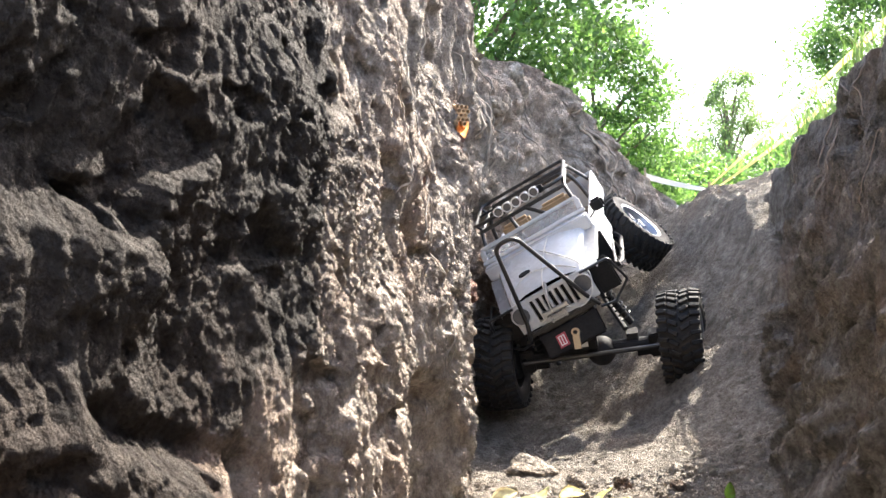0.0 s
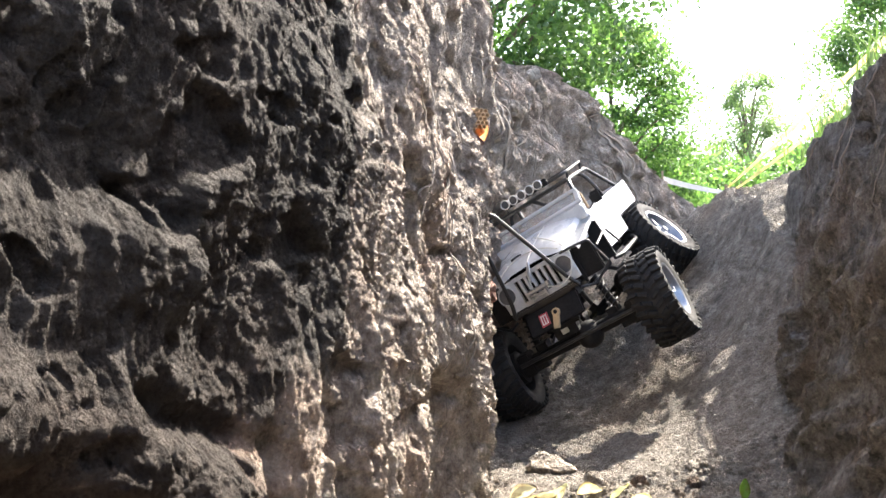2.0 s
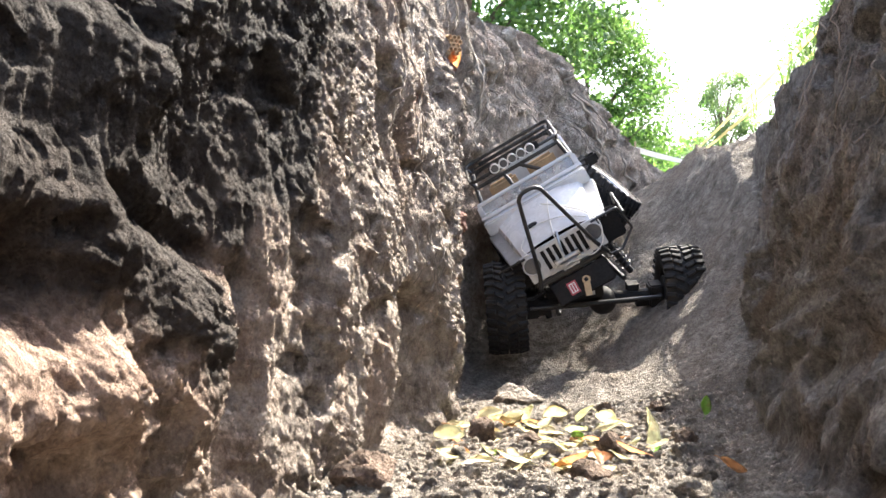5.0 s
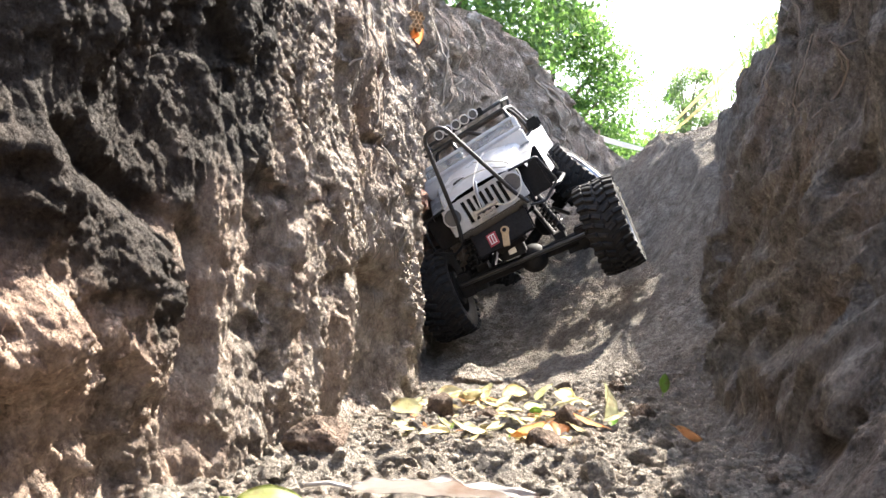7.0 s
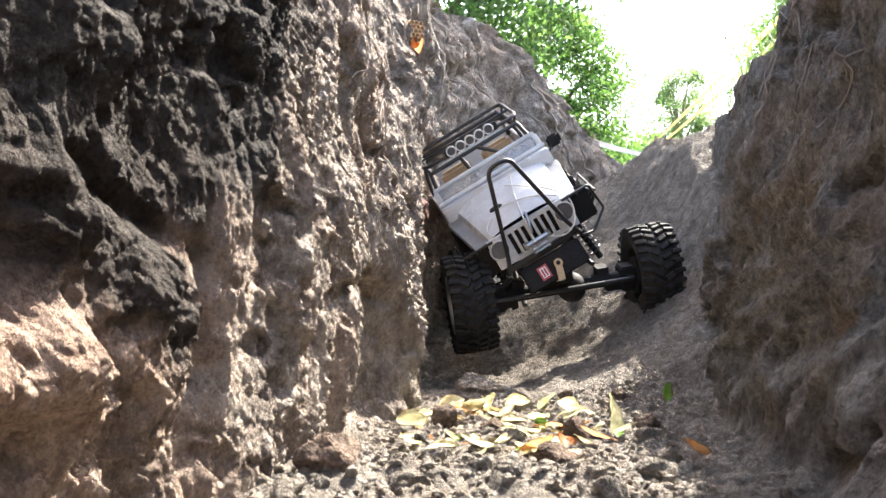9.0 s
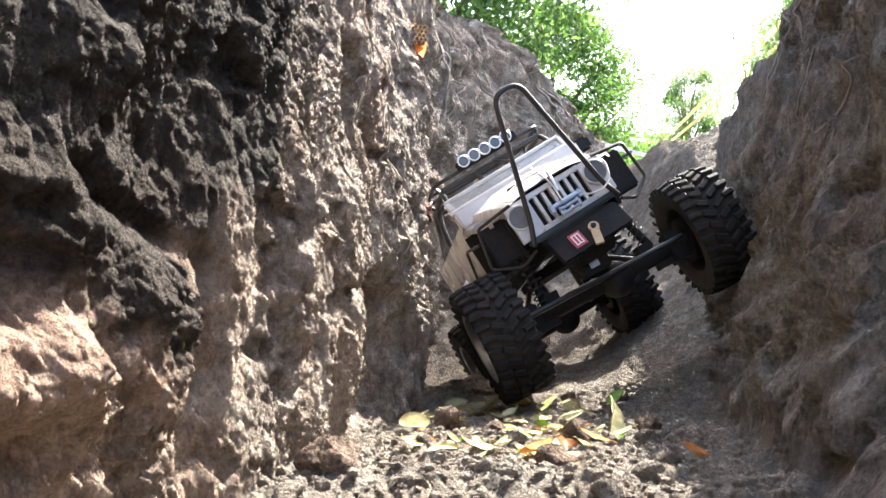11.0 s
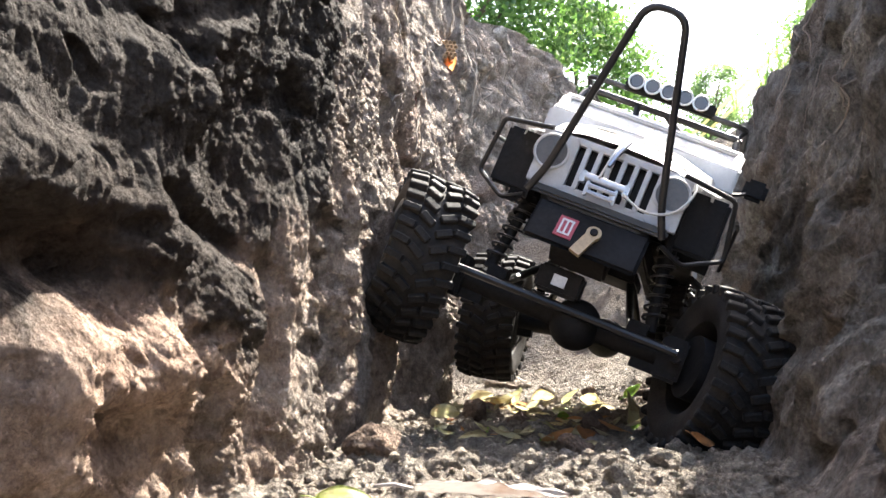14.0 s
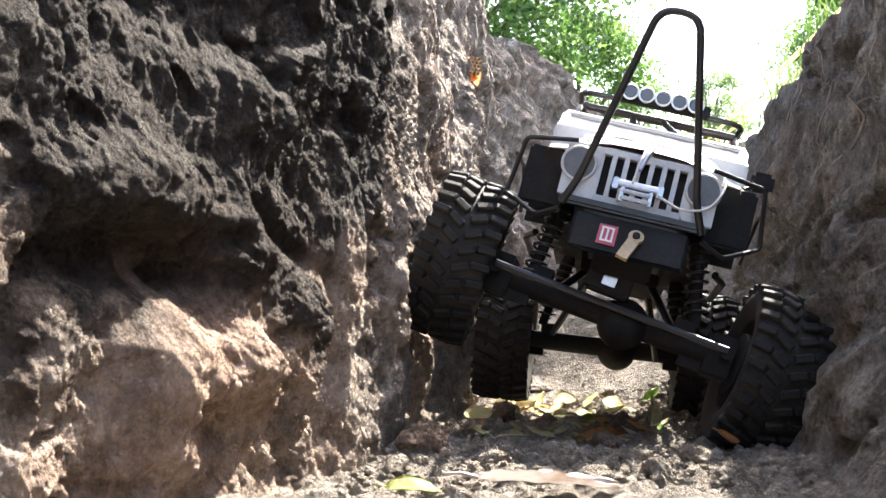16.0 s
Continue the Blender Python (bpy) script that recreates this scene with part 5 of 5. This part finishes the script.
tall.matrix_basis = pose(3.72, 7.50, 0.30, 0, 0, 40)
bush = make_tree(4, FOLIAGE, 1.3, 0.9, 120, 150, 0.045, "low green bush beyond the bank", 0.0)
bush.matrix_basis = pose(2.55, 10.0, 0.25, 0, 0, 0) @ Matrix.Scale(1.1, 4)
for thing, x, y, turn, size in ((other, 1.95, 9.0, 10, 0.62), (leafy, -0.75, 4.4, 130, 0.85), (leafy, 4.25, 10.0, 60, 1.12), (other, 4.3, 12.0, 200, 1.35), (bush, 3.3, 12.5, 50, 1.3), (leafy, -2.2, 6.5, 250, 1.2),
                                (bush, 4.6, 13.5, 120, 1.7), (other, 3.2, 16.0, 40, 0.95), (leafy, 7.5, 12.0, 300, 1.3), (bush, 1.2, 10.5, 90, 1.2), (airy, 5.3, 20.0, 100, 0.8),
                                (other, 1.55, 7.7, 150, 0.60), (other, 2.25, 8.9, 260, 0.56), (other, 2.95, 8.6, 330, 0.66), (bush, 1.05, 7.4, 200, 0.95), (bush, 2.0, 9.6, 15, 1.05)):
    copy_thing(thing, pose(x, y, 0.25, 0, 0, turn) @ Matrix.Scale(size, 4))


# ---------------------------------------------------------------- motion
TRUCK = [
    # seconds, place, turn (x, y, z), roll of the front axle, lift of it
    (0.0, 0.1842, 1.3733, 0.1372, 26.2, -27.2, -20.8, 21.2, 0.0),
    (0.5, 0.1826, 1.3773, 0.1382, 25.4, -27.3, -21.8, 21.5, -0.0001),
    (1.0, 0.1886, 1.3863, 0.1445, 25.0, -28.8, -21.9, 22.0, 0.0001),
    (1.5, 0.1839, 1.391, 0.1381, 26.5, -27.0, -22.1, 8.5, 0.0001),
    (2.0, 0.15, 1.3769, 0.1553, 19.3, -26.8, -28.4, 1.5, -0.0005),
    (2.5, 0.1525, 1.3706, 0.1583, 19.4, -28.6, -30.9, 2.8, -0.0004),
    (3.0, 0.173, 1.3692, 0.1481, 21.3, -28.2, -23.9, 11.7, -0.0004),
    (3.5, 0.177, 1.375, 0.1513, 20.0, -28.6, -20.6, 14.5, -0.001),
    (4.0, 0.2055, 1.3905, 0.1371, 27.0, -30.0, -12.8, 27.5, 0.0001),
    (6.5, 0.1996, 1.3737, 0.1339, 25.2, -29.2, -10.2, 23.5, -0.001),
    (7.0, 0.1619, 1.3472, 0.1599, 16.7, -30.0, -20.1, 7.9, -0.0005),
    (7.5, 0.1663, 1.3456, 0.1633, 17.1, -32.2, -23.8, 7.0, -0.0006),
    (8.0, 0.1846, 1.3359, 0.1457, 19.9, -30.4, -15.1, 13.7, -0.0013),
    (8.5, 0.1952, 1.3093, 0.1403, 19.8, -31.7, -9.6, 13.0, -0.0004),
    (9.0, 0.2008, 1.2943, 0.1322, 22.9, -31.9, -5.5, 23.0, 0.0004),
    (11.5, 0.1933, 0.9124, 0.1185, -11.8, -32.3, 7.8, -0.2, 0.001),
    (12.0, 0.1199, 0.822, 0.0786, 1.0, -5.1, -20.3, -2.0, -0.0095),
    (12.5, 0.1143, 0.7941, 0.0693, -2.0, -0.3, -19.8, 2.9, -0.0071),
    (13.0, 0.0988, 0.7675, 0.0784, -0.4, 11.0, -21.2, 0.1, -0.0106),
    (13.5, 0.0915, 0.7499, 0.0758, -1.4, 11.9, -21.9, 1.0, -0.0071),
    (14.0, 0.0921, 0.6671, 0.0905, -3.9, 21.3, -14.5, -0.3, -0.0063),
    (14.5, 0.0982, 0.6789, 0.0883, -4.3, 17.2, -15.0, 2.1, -0.0003),
    (15.0, 0.1026, 0.6839, 0.0882, -4.0, 16.9, -13.6, 1.8, -0.0034),
    (15.5, 0.1037, 0.6819, 0.0862, -3.6, 16.2, -12.9, 3.2, -0.0025),
    (16.0, 0.0966, 0.6331, 0.0878, -5.0, 13.5, -10.0, 6.9, -0.0001),
]
# seconds, steering, roll of the rear axle
STEER = [(0.0, -6, -22), (0.5, -6, -22), (1.0, 3, -22), (1.5, -4, -22), (2.0, 5, -22), (2.5, 5, -22), (3.0, 0, -22), (3.5, -5, -22), (4.0, 2, -22), (6.5, -12, -22), (7.0, 0, -22), (7.5, 0, -22),
         (8.0, -8, -22), (8.5, -3, -22), (9.0, -2, -22), (11.5, -2, 6), (12.0, -20, 0), (12.5, -24, -4), (13.0, 8, -6), (13.5, 14, -6), (14.0, 22, -12), (14.5, 10, -10), (15.0, 8, -10), (15.5, 8, -10), (16.0, 6, -8)]


def motions():
    walk(truck, [(t, pose(x, y, z, a, b, c)) for t, x, y, z, a, b, c, phi, dz in TRUCK])
    # the green leaf is pushed over by the truck's coming
    pushed = pose(0.190, 0.930, 0.022, 40, -35, 20)
    still = pose(0.228, 0.893, 0.026, 25, -48, 70)
    walk(upright_leaf, [(0.0, still), (9.4, still), (11.1, pushed), (16.0, pushed)])
    ts = [r[0] for r in TRUCK]
    way = np.concatenate(([0], np.cumsum([math.dist(p[1:4], q[1:4]) * (1 if q[2] <= p[2] + 0.004 else -1) for p, q in zip(TRUCK, TRUCK[1:])])))
    fine = np.arange(0, 16.01, 0.25)
    at = lambda values: np.interp(fine, ts, values)
    phi, lift, steer, back, spin = at([r[7] for r in TRUCK]), at([r[8] for r in TRUCK]), at([r[1] for r in STEER]), at([r[2] for r in STEER]), at(way) / WHEEL_R
    front = [pose(0, 0, d, 0, a, 0) for a, d in zip(phi, lift)]
    rear = [pose(0, BASE, 0, 0, a, 0) for a in back]
    walk(truck_parts["front_axle"], list(zip(fine, front)))
    walk(truck_parts["rear_axle"], list(zip(fine, rear)))
    for name, side, axle in (("fl", -1, front), ("fr", 1, front), ("rl", -1, rear), ("rr", 1, rear)):
        turn = steer if axle is front else steer * 0
        walk(truck_parts[name], [(t, m @ pose(side * (TRACK if axle is front else REAR_TRACK), 0, 0, 0, 0, s) @ pose(0, 0, 0, math.degrees(k), 0, 0)) for t, m, s, k in zip(fine, axle, turn, spin)])


motions()
